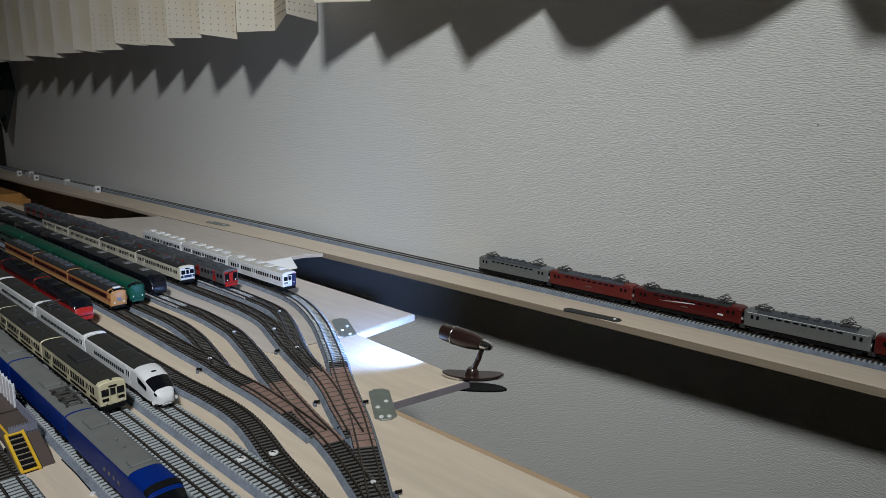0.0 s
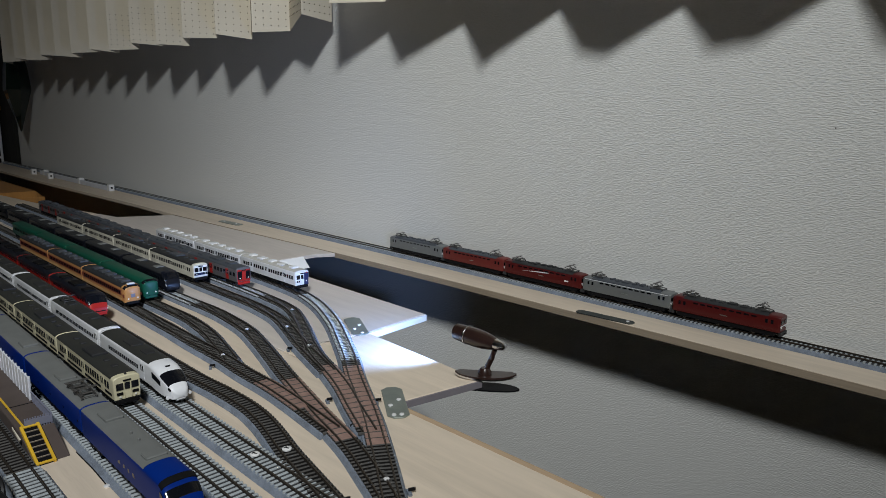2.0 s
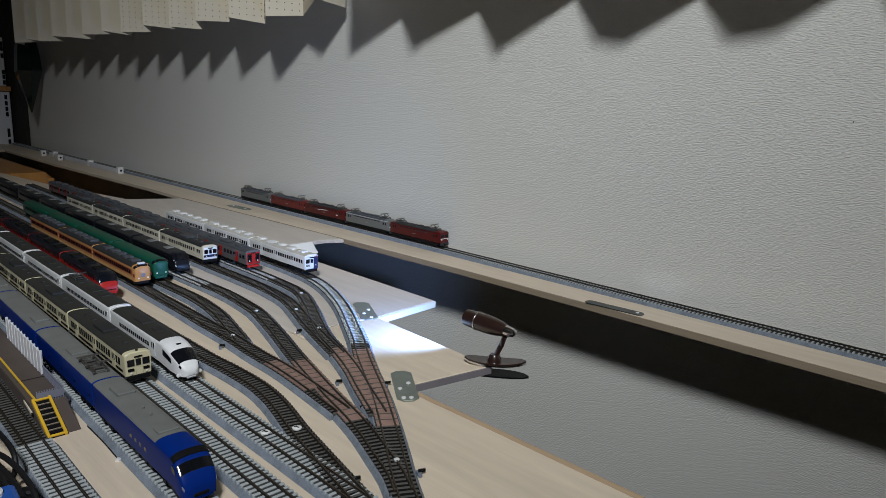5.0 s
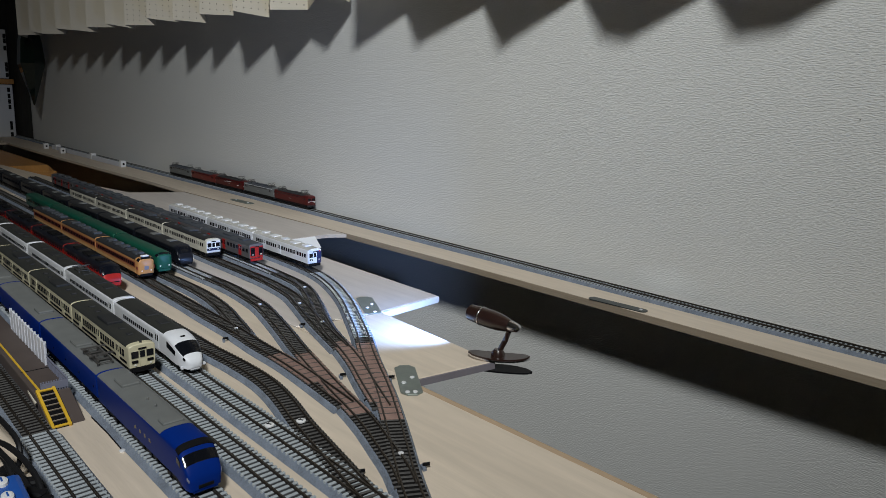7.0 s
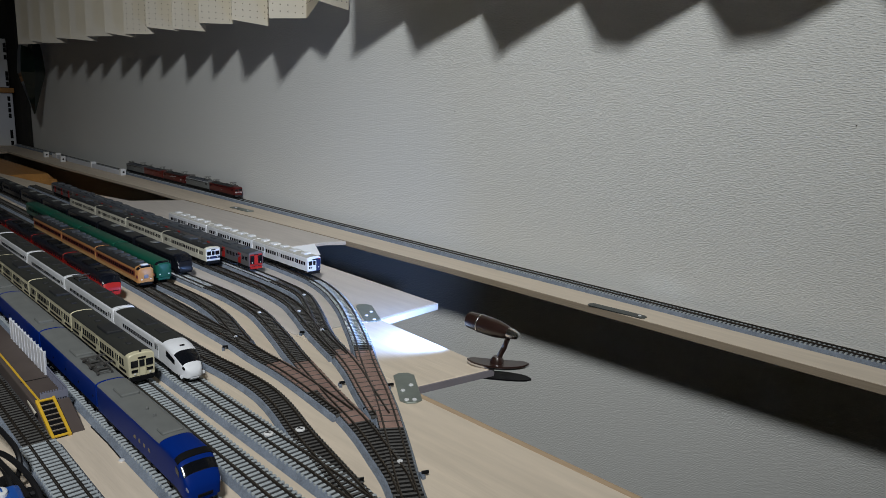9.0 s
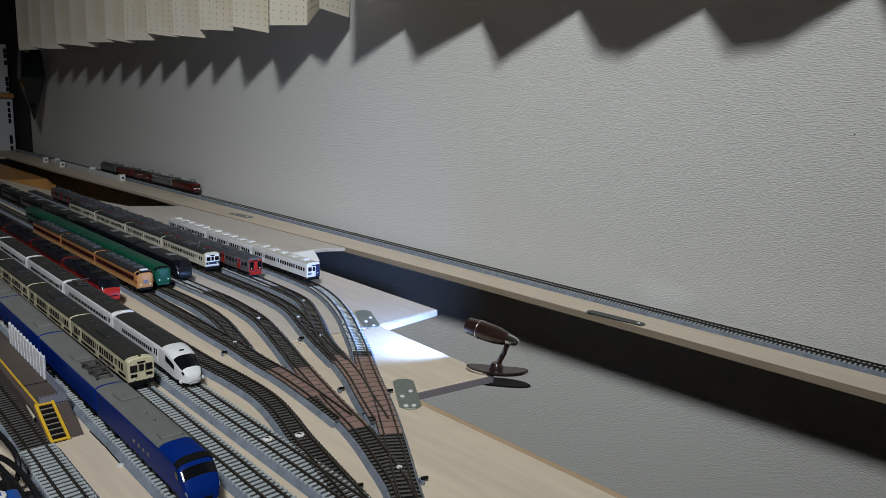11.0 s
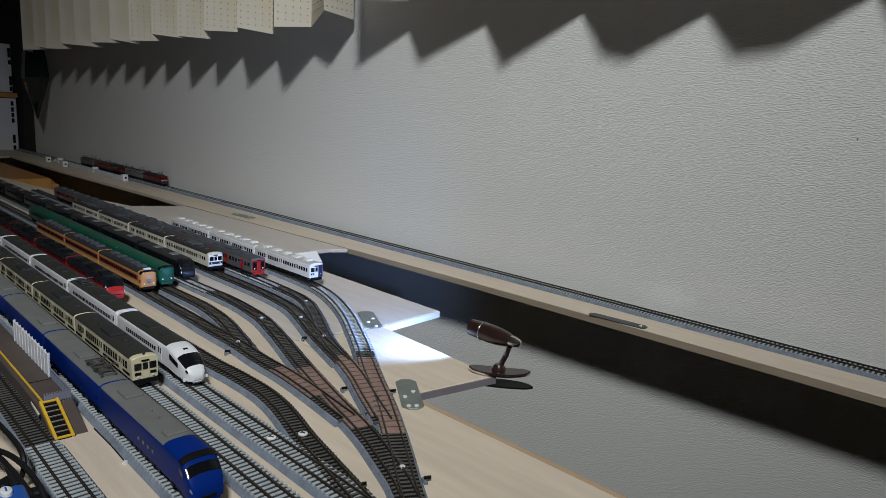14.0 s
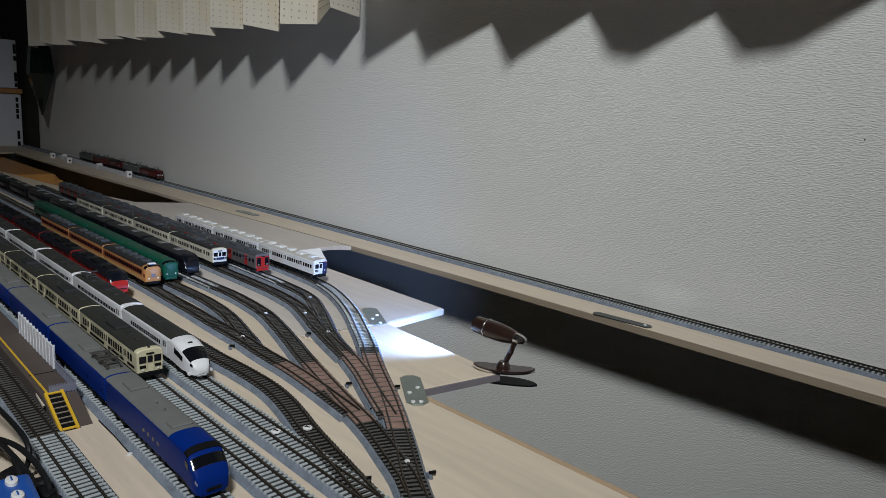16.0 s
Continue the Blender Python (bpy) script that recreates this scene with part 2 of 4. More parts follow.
far_flap = board("middle_board", [(-0.529, -0.3915), (-0.5165, -0.2985), (-0.524, -0.209), (-0.877, -0.203), (-0.877, -0.3915)], "plywood board paled grey-pink as if lamp-lit, its end coloured lit white", M_WOOD_LAMPLIT)
part("edge_strip", prism([(-0.5155, -0.3025), (-0.5135, -0.3025), (-0.5215, -0.2092), (-0.5235, -0.2092)], -0.0072, -0.0004), M_LIT_EDGE, far_flap, "cut edge coloured white as if lamp-lit")
back_board = board("back_board", [(-0.878, -0.3915), (-0.872, -0.112), (-0.858, -0.0850), (-0.95, -0.0880), (-1.392, -0.1045), (-1.435, -0.200), (-1.4985, -0.212), (-1.4985, -0.3915)],
                   "plywood board paled grey as if lamp-lit, fitted against the wall shelf", M_WOOD_LAMPLIT)
part("edge_strip", prism([(-0.8715, -0.0004), (-0.8705, -0.0004), (-0.8540, -0.0150), (-0.8715, -0.0150)], 0.1360, 0.2120), M_LIT_EDGE, back_board, "sloping end coloured white as if lamp-lit").matrix_basis = Matrix(((1, 0, 0, 0), (0, 0, -1, 0), (0, 1, 0, 0), (0, 0, 0, 1)))
board("far_board", [(-1.5015, -1.1), (-1.5015, -0.213), (-1.757, -0.259), (-2.094, -0.297), (-2.30, -0.305), (-2.30, -1.1)], "pale plywood board in shade at the far end of the yard")
board("end_board", [(-2.302, -1.1), (-2.302, -0.305), (-2.58, -0.300), (-2.72, -0.115), (-3.25, -0.115), (-3.25, -1.1)], "plywood board turning along the end wall")
for x, y in ((-0.885, -0.165), (-1.36, -0.17), (-0.40, -0.46), (-2.1, -0.4), (0.2, -0.5)):
    leg = thing("board_leg", "thin dark wooden leg under the baseboard", "leg", "legs under the baseboards")
    part("post", box(x - 0.005, x + 0.005, y - 0.005, y + 0.005, ZF, -TH - 0.0005, 0.001), M_DARKWOOD, leg)
wall_shelf = thing("wall_shelf", "long narrow pale plywood shelf along the papered wall", "shelf")
part("panel", prism([(0.45, -0.0745), (0.45, -0.0005), (-3.25, -0.0005), (-3.25, -0.112), (-2.20, -0.112), (-1.60, -0.0975), (-1.40, -0.0990), (-0.95, -0.0825), (-0.62, -0.0755)], -0.0075, 0.0, 0.0005), M_WOOD, wall_shelf)

part("front_lipping", prism([(0.45, -0.0747), (-0.62, -0.0757), (-0.95, -0.0827), (-1.40, -0.0992), (-1.40, -0.1008), (-0.95, -0.0843), (-0.62, -0.0773), (0.45, -0.0763)], -0.0079, -0.0004), M_LIP, wall_shelf, "darker bare front edge")
cabinet = thing("drawer_box", "orange-brown wooden box standing below the boards", "box")
part("body", box(-2.78, -2.12, -0.330, -0.135, ZF, -0.016, 0.02), M_ORANGE_WOOD, cabinet)
part("front", box(-2.119, -2.112, -0.275, -0.14, -0.30, -0.03, 0.002), M_ORANGE_WOOD, cabinet)
part("knob", lathe([(0.006, -2.111), (0.009, -2.103), (0.004, -2.099)], 12, "x"), M_STEEL, cabinet).matrix_basis = pose(0, -0.21, -0.18)
for x, z in ((-0.712, 0.209), (-0.186, 0.215)):
    pin = thing("pin_hole", "tiny dark pin hole in the wallpaper", "pin hole", "pin holes in the wall")
    part("head", lathe([(0.0006, -0.0006), (0.0005, 0.0)], 10, "y"), M_DARKWOOD, pin).matrix_basis = pose(x, 0, z)


# ---- track ----
def smooth_line(pts, step=0.0045):
    """Catmull-Rom through the points, resampled at even steps."""
    P = [Vector(pts[0])]
    for x, y in pts[1:]:
        a, b = P[-1], Vector((x, y))
        n = max(1, round((b - a).length / 0.055))
        P += [a + (b - a) * (i / n) for i in range(1, n + 1)]
    P = [P[0] * 2 - P[1]] + P + [P[-1] * 2 - P[-2]]
    dense = []
    for i in range(1, len(P) - 2):
        a, b, c, d = P[i - 1:i + 3]
        n = max(4, int((c - b).length / 0.002))
        for k in range(n):
            t = k / n
            dense.append(0.5 * (2 * b + (c - a) * t + (2 * a - 5 * b + 4 * c - d) * t * t + (3 * b - a - 3 * c + d) * t ** 3))
    dense.append(P[-2])
    out, need = [dense[0]], step
    for a, b in zip(dense, dense[1:]):
        seg = (b - a).length
        while seg >= need:
            a = a + (b - a) * (need / seg)
            out.append(a)
            seg = (b - a).length
            need = step
        need -= seg
    return out


def sweep(line, section, z=0.0):
    """A closed section (offset, height) carried along the line."""
    bm = bmesh.new()
    rings = []
    for i, p in enumerate(line):
        d = (line[min(i + 1, len(line) - 1)] - line[max(i - 1, 0)]).normalized()
        nx, ny = -d.y, d.x
        rings.append([bm.verts.new((p.x + nx * o, p.y + ny * o, z + h)) for o, h in section])
    n = len(section)
    for a, b in zip(rings, rings[1:]):
        for k in range(n):
            bm.faces.new((a[k], a[(k + 1) % n], b[(k + 1) % n], b[k]))
    bm.faces.new(rings[0])
    bm.faces.new(rings[-1])
    bmesh.ops.recalc_face_normals(bm, faces=bm.faces[:])
    return bm


BH = 0.0042                      # ballast height
RAILTOP = BH + 0.0008 + 0.0015
TIE_MESH = {}
for key, m_, half, end in (("pale", M_TIE, 0.00098, 0.0101), ("slim", M_TIE, 0.00095, 0.0086), ("dark", M_TIE_D, 0.0008, 0.0083)):
    TIE_MESH[key] = mesh_of("sleeper", box(-half, half, -end, end, -0.0012, 0.0009, 0.0003), m_)


def track(pts, label, style="pale", dz=0.0, near=(-0.62, 0.2), ballast=None, between=None):
    t = thing("railway_track", label, "track", "yard tracks")
    line = [p for p in smooth_line(pts) if between is None or between[0] <= p.x < between[1] + 0.0046]
    coarse = line[::3] + ([line[-1]] if (len(line) - 1) % 3 else [])
    foot, top = (0.0130, 0.0098) if style == "pale" and between is None else (0.0110, 0.0084)
    part("ballast", sweep(coarse, [(-foot, 0), (-top - 0.0007, BH - 0.0012), (-top + 0.0006, BH - 0.0003), (top - 0.0006, BH - 0.0003), (top + 0.0007, BH - 0.0012), (foot, 0)], dz), ballast or M_BALLAST, t)
    if style == "dark":
        part("track_bed", sweep(coarse, [(-0.0080, BH - 0.001), (-0.0080, BH + 0.00025), (0.0080, BH + 0.00025), (0.0080, BH - 0.001)], dz), M_BALLAST_D, t)
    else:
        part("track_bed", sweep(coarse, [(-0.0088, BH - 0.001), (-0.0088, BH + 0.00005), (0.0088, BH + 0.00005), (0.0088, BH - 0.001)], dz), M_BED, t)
    rest = bmesh.new()
    for i, p in enumerate(line):
        d = line[min(i + 1, len(line) - 1)] - line[max(i - 1, 0)]
        m = Matrix.LocRotScale((p.x, p.y, BH + dz - 0.0001), Euler((0, 0, math.atan2(d.y, d.x))), None)
        if near[0] < p.x < near[1]:
            piece("sleeper", TIE_MESH["slim" if style == "pale" and between else style], t, m)
        else:
            vs = bm_box(rest, -0.00098, 0.00098, 0.0006 - top, top - 0.0006, 0, 0.0009)
            for v in vs:
                v.co = m @ v.co
    if rest.verts:
        far = part("track_ladder", rest, M_TIE if style == "pale" else M_TIE_D, t)
        tagged(far, kind="stuff")
    for s in (-1, 1):
        o = s * 0.0049
        zb = BH + 0.0007
        part("rail", sweep(coarse, [(o - 0.0007, zb), (o - 0.0007, zb + 0.0004), (o - 0.0002, zb + 0.0006), (o - 0.0004, zb + 0.0011), (o - 0.0004, zb + 0.0016),
                                    (o + 0.0004, zb + 0.0016), (o + 0.0004, zb + 0.0011), (o + 0.0002, zb + 0.0006), (o + 0.0007, zb + 0.0004), (o + 0.0007, zb)], dz), M_RAIL, t)
    return t


TAIL = [(-0.185, -0.534), (-0.116, -0.563), (-0.036, -0.586)]
LINES = {
    1: [(-1.70, -0.2583), (-0.755, -0.265), (-0.698, -0.268), (-0.656, -0.274), (-0.610, -0.288), (-0.555, -0.312), (-0.504, -0.340), (-0.464, -0.363), (-0.430, -0.385), (-0.396, -0.405),
        (-0.361, -0.425), (-0.326, -0.447), (-0.291, -0.470), (-0.266, -0.487), (-0.240, -0.503)] + TAIL,
    2: [(-1.72, -0.3012), (-0.740, -0.309), (-0.685, -0.311), (-0.630, -0.317), (-0.577, -0.339), (-0.522, -0.367), (-0.486, -0.383), (-0.451, -0.395), (-0.412, -0.410), (-0.376, -0.427), (-0.334, -0.446)],
    3: [(-2.13, -0.326), (-0.786, -0.338), (-0.712, -0.338), (-0.665, -0.339), (-0.613, -0.345), (-0.576, -0.356), (-0.526, -0.374), (-0.485, -0.387), (-0.445, -0.399)],
    4: [(-2.13, -0.372), (-0.773, -0.384), (-0.725, -0.383), (-0.671, -0.382), (-0.602, -0.389), (-0.555, -0.401), (-0.512, -0.414), (-0.475, -0.426), (-0.438, -0.437), (-0.382, -0.453),
        (-0.346, -0.462), (-0.319, -0.470), (-0.292, -0.480), (-0.266, -0.490), (-0.247, -0.500)],
    5: [(-2.14, -0.405), (-0.760, -0.418), (-0.723, -0.417), (-0.667, -0.417), (-0.612, -0.424), (-0.567, -0.435), (-0.525, -0.446)],
    6: [(-2.14, -0.432), (-0.749, -0.443), (-0.640, -0.445), (-0.589, -0.447), (-0.536, -0.448), (-0.494, -0.451), (-0.452, -0.452), (-0.426, -0.454), (-0.398, -0.457), (-0.350, -0.463)],
    7: [(-2.14, -0.468), (-0.600, -0.487), (-0.510, -0.487), (-0.472, -0.485), (-0.435, -0.485), (-0.408, -0.488), (-0.381, -0.494), (-0.352, -0.502), (-0.316, -0.510), (-0.279, -0.518), (-0.250, -0.524)],
    8: [(-2.15, -0.497), (-1.05, -0.512), (-0.474, -0.520), (-0.300, -0.522), (0.050, -0.527)],
    9: [(-2.15, -0.527), (-1.05, -0.543), (-0.453, -0.551), (-0.300, -0.554), (0.050, -0.559)],
    10: [(-2.157, -0.555), (-1.055, -0.575), (0.047, -0.595)],
    11: [(-2.165, -0.603), (-1.060, -0.623), (-0.400, -0.635), (0.040, -0.643)],
}
STYLE = {1: "dark", 2: "dark", 3: "dark", 4: "dark", 5: "dark", 6: "dark", 7: "dark", 8: "pale", 9: "pale", 10: "pale", 11: "pale"}
for k, pts in LINES.items():
    pale = STYLE[k] == "pale"
    track(pts, "model railway track with pale concrete sleepers on grey ballast" if pale else "model railway track with dark wooden sleepers in the yard throat",
          STYLE[k], dz=0.00012 * (k % 4), near=(-0.70 if k < 8 else -0.52, -0.10)) if k not in (1, 2, 4, 11) else None
SPLITS = {1: ((-3, -0.672, "dark"), (-0.672, -0.462, "pale"), (-0.462, 1, "dark")), 2: ((-3, -0.86, "dark"), (-0.86, -0.700, "pale"), (-0.700, 1, "dark")), 4: ((-3, -0.84, "dark"), (-0.84, -0.722, "pale"), (-0.722, 1, "dark"))}
for k, stretches in SPLITS.items():
    for a, b, st in stretches:
        track(LINES[k], "model track with pale sleepers and bright rails" if st == "pale" else "model railway track with dark wooden sleepers in the yard throat", st, dz=0.00012 * (k % 4), near=(-0.88, -0.1), between=(a, b))
track([(-2.165, -0.603), (-1.060, -0.623), (-0.440, -0.6342)], "model railway track with dark sleepers beside the platform", "dark", near=(-0.60, -0.10))
track([(-0.4395, -0.6342), (-0.40, -0.635), (0.040, -0.643)], "model railway track with pale concrete sleepers on grey ballast", "pale", near=(-0.60, -0.10))
# brown turnout panels
for k, a, b in ((1, -0.445, -0.315), (2, -0.46, -0.34), (4, -0.455, -0.335), (6, -0.47, -0.395)):
    seg = [p for p in smooth_line(LINES[k]) if a < p.x < b]
    tn = thing("railway_turnout", "rust-brown model railway turnout in the yard throat", "turnout", "turnouts")
    zt = BH + 0.00012 * (k % 4)
    part("plate", sweep(seg, [(-0.0076, 0), (-0.0076, 0.0011), (0.0076, 0.0011), (0.0076, 0)], zt), M_RUST, tn)
    for q in range(1, len(seg) - 1, 2):
        part("tie_bar", box(-0.0005, 0.0005, -0.0079, 0.0079, 0.0008, 0.0013, 0.0001), M_TIE_D, tn).matrix_basis = \
            Matrix.LocRotScale((seg[q].x, seg[q].y, zt), Euler((0, 0, math.atan2(seg[q + 1].y - seg[q - 1].y, seg[q + 1].x - seg[q - 1].x))), None)
shelf_track = track([(0.45, -0.0185), (-1.0, -0.0185), (-3.2, -0.0185)], "model railway main line on the wall shelf", "pale", near=(-0.62, 0.1))


# ---- rolling stock ----
MM = 0.001


def section_at(secs, x):
    if x >= secs[0][0]:
        return secs[0][1:]
    for a, b in zip(secs, secs[1:]):
        if b[0] <= x <= a[0]:
            f = (x - a[0]) / (b[0] - a[0])
            return tuple(p + (q - p) * f for p, q in zip(a[1:], b[1:]))
    return secs[-1][1:]


def hull_point(secs, x, v, off=0.0):
    """Point of the car's skin: v 0 is the lower edge of the near side, 1 that of the other; eaves at 0.3 and 0.7."""
    w, z0, ze, zt = section_at(secs, x)
    if v < 0.3:
        f = v / 0.3
        p, n = (-w * (0.965 + 0.035 * min(1, f * 2.2)), z0 + (ze - z0) * f), (-1, 0)
    elif v > 0.7:
        f = (1 - v) / 0.3
        p, n = (w * (0.965 + 0.035 * min(1, f * 2.2)), z0 + (ze - z0) * f), (1, 0)
    else:
        a = math.pi * (1 - (v - 0.3) / 0.4)
        c, s = math.cos(a), math.sin(a)
        p = (w * math.copysign(abs(c) ** 0.72, c), ze + (zt - ze) * s ** 0.8)
        n = (c, s)
    return Vector((x, p[0] + n[0] * off, p[1] + n[1] * off)) * MM


VS = [0, 0.08, 0.15, 0.225, 0.3, 0.325, 0.36, 0.41, 0.46, 0.5, 0.54, 0.59, 0.64, 0.675, 0.7, 0.775, 0.85, 0.92, 1]


def hull(secs, xs):
    bm = bmesh.new()
    rings = [[bm.verts.new(hull_point(secs, x, v)) for v in VS] for x in xs]
    n = len(VS)
    for a, b in zip(rings, rings[1:]):
        for k in range(n):
            bm.faces.new((a[k], a[(k + 1) % n], b[(k + 1) % n], b[k]))
    bm.faces.new(rings[0])
    bm.faces.new(rings[-1])
    bmesh.ops.recalc_face_normals(bm, faces=bm.faces[:])
    return bm


def skin(secs, x0, x1, v0, v1, off=0.25, nx=6, nv=8):
    """A thin shell that follows the skin between two stations and two heights."""
    bm = bmesh.new()
    grids = []
    for o in (0.02, off):
        grids.append([[bm.verts.new(hull_point(secs, x0 + (x1 - x0) * i / nx, v0 + (v1 - v0) * j / nv, o)) for j in range(nv + 1)] for i in range(nx + 1)])
    for g in grids:
        for i in range(nx):
            for j in range(nv):
                bm.faces.new((g[i][j], g[i + 1][j], g[i + 1][j + 1], g[i][j + 1]))
    a, b = grids
    for i in range(nx):
        for j in (0, nv):
            bm.faces.new((a[i][j], a[i + 1][j], b[i + 1][j], b[i][j]))
    for j in range(nv):
        for i in (0, nx):
            bm.faces.new((a[i][j], a[i][j + 1], b[i][j + 1], b[i][j]))
    bmesh.ops.recalc_face_normals(bm, faces=bm.faces[:])
    return bm


def bx(x0, x1, y0, y1, z0, z1, bevel=0.0):
    return box(x0 * MM, x1 * MM, y0 * MM, y1 * MM, z0 * MM, z1 * MM, bevel * MM)


WIN = {}


def side_window(w, h):
    key = (round(w, 2), round(h, 2))
    if key not in WIN:
        WIN[key] = mesh_of("window", bx(-w / 2, w / 2, -0.16, 0.16, -h / 2, h / 2, 0.12), M_GLASS)
    return WIN[key]


WHEEL_ME = mesh_of("wheel", lathe([(2.2 * MM, -0.6 * MM), (2.9 * MM, -0.5 * MM), (2.9 * MM, 0.4 * MM), (1.2 * MM, 0.7 * MM)], 14, "y"), M_WHEEL, True)


def bogie(t, xc, axles=2):
    bm = bx(-11, 11, -8.4, -7.2, 2.4, 5.4, 0.4)
    bm2 = bmesh.new()
    bm_box(bm2, -11 * MM, 11 * MM, 7.2 * MM, 8.4 * MM, 2.4 * MM, 5.4 * MM)
    bm_box(bm2, -3 * MM, 3 * MM, -7.2 * MM, 7.2 * MM, 3.4 * MM, 5.6 * MM)
    bm_box(bm2, -9 * MM, -5 * MM, -8.9 * MM, -8.4 * MM, 1.9 * MM, 4.4 * MM)
    bm_box(bm2, 5 * MM, 9 * MM, -8.9 * MM, -8.4 * MM, 1.9 * MM, 4.4 * MM)
    me = bpy.data.meshes.new("tmp")
    bm2.to_mesh(me)
    bm.from_mesh(me)
    bm2.free()
    b = part("bogie", bm, M_BLACK, t)
    b.location.x = xc * MM
    for xa in (-7, 7):
        for s in (-1, 1):
            piece("wheel", WHEEL_ME, b, pose(xa * MM, s * 4.9 * MM, 2.9 * MM))
    return b


def underframe(t, L, boxes=True, front=0):
    part("underframe", bx(-L + 3, -3 - front, -8.2, 8.2, 5.2, 7.6), M_BLACK, t)
    if boxes:
        rng = random.Random(int(L * 10))
        x = -L * 0.32
        while x > -L * 0.68:
            w = rng.uniform(5, 11)
            part("equipment_box", bx(x - w, x, -8.6, 8.6, 2.6, 5.4, 0.3), M_BLACK, t)
            x -= w + rng.uniform(1.5, 4)


def pantograph(t, x, zr, up=False):
    """Scissor arms on an insulated base frame, with two collector bars."""
    h = 7.0 if up else 4.6
    k = x - 1 + (4 if up else 7)
    p = part("pantograph", bx(x - 1.4, x + .6, -4.6, 4.6, zr + 1.0, zr + 2.0, .3), M_COPPER, t)
    for s in (-1, 1):
        for a, b in (((x - 6, s * 4, zr + 1.6), (k, s * 4, zr + h * .6)), ((k, s * 4, zr + h * .6), (x - 2, s * 3.4, zr + h)),
                     ((x + 5, s * 4, zr + 1.6), (x - 9, s * 4, zr + h * .55)), ((x - 9, s * 4, zr + h * .55), (x - 2, s * 3.4, zr + h))):
            part("arm", tube([Vector(a) * MM, Vector(b) * MM], 0.4 * MM, 5), M_COPPER, p)
    for s in (-1, 1):
        part("base_bar", bx(x - 8.5, x + 7.5, s * 4.6 - .5, s * 4.6 + .5, zr + 1.1, zr + 1.8, .2), M_COPPER, p)
        part("cross_bar", bx(x + s * 7 - .9, x + s * 7 - .1, -5, 5, zr + 1.1, zr + 1.7, .2), M_COPPER, p)
        for e in (-1, 1):
            part("insulator", lathe([(.9 * MM, 0), (.6 * MM, .6 * MM), (.9 * MM, .9 * MM), (.6 * MM, 1.3 * MM)], 8), R_DARK, p).matrix_basis = pose((x + s * 7 - .5) * MM, e * 4.6 * MM, (zr - .2) * MM)
    for o in (-3.3, -1.3):
        part("pan_head", bx(x + o, x + o + 1, -8, 8, zr + h, zr + h + .5, .15), M_COPPER, p)


def flat_secs(L, W=9.7, z0=6.6, ze=21.5, zt=24.6):
    return [(0, W * .95, z0 + .2, ze - .3, zt - .7), (-.6, W * .99, z0, ze, zt - .05), (-2.5, W, z0, ze, zt), (-L + .6, W, z0, ze, zt), (-L, W * .98, z0, ze - .2, zt - .3)]


NOSES = {
    "flat": lambda L: flat_secs(L),
    "mid": lambda L: flat_secs(L),
    "hood": lambda L: [(0, 7.4, 3.6, 8.4, 9.4), (-.7, 8.5, 3.2, 9.8, 11.4), (-2.2, 9.3, 3.2, 11.8, 14.2), (-5, 9.8, 3.4, 14.8, 17.6), (-8.5, 9.9, 4, 18.2, 21.2), (-11, 9.9, 5, 20.2, 23.4), (-15, 9.9, 6, 21.4, 25.2),
                       (-L + .8, 9.9, 6, 21.6, 25.0), (-L, 9.7, 6, 21.4, 24.6)],
    "bullet": lambda L: [(0, 2.6, 4.6, 6.4, 7.2), (-.6, 4.3, 3.8, 7.6, 9.0), (-1.8, 5.7, 3.4, 8.6, 10.8), (-4, 7.0, 3.4, 10.0, 13.2), (-7.5, 8.2, 3.6, 12.0, 16.2), (-12, 9.1, 4.0, 14.2, 19.0), (-18, 9.6, 4.6, 16.8, 21.6),
                         (-26, 9.8, 5.4, 19.0, 23.6), (-34, 9.7, 6, 20.2, 24.2), (-L + .8, 9.7, 6, 20.2, 24.2), (-L, 9.5, 6, 20.0, 24.0)],
    "slant": lambda L: [(0, 7.6, 4.6, 8.6, 9.6), (-.8, 8.4, 4.2, 10.2, 11.6), (-2.5, 9.0, 4.2, 13.0, 15.4), (-5, 9.4, 4.4, 16.4, 19.4), (-8, 9.6, 5, 19.4, 22.6), (-12, 9.7, 6, 21, 24.2), (-L + .8, 9.7, 6, 21, 24.2), (-L, 9.5, 6, 20.8, 24.0)],
    "round": lambda L: [(0, 6.4, 6.2, 18.0, 21.0), (-.6, 7.8, 5.6, 19.2, 22.4), (-1.6, 8.7, 5.4, 19.9, 23.4), (-3.2, 9.3, 5.6, 20.4, 24.2), (-6, 9.7, 6.2, 20.8, 24.6), (-L + .8, 9.7, 6.2, 20.8, 24.4), (-L, 9.5, 6.2, 20.6, 24.2)],
}


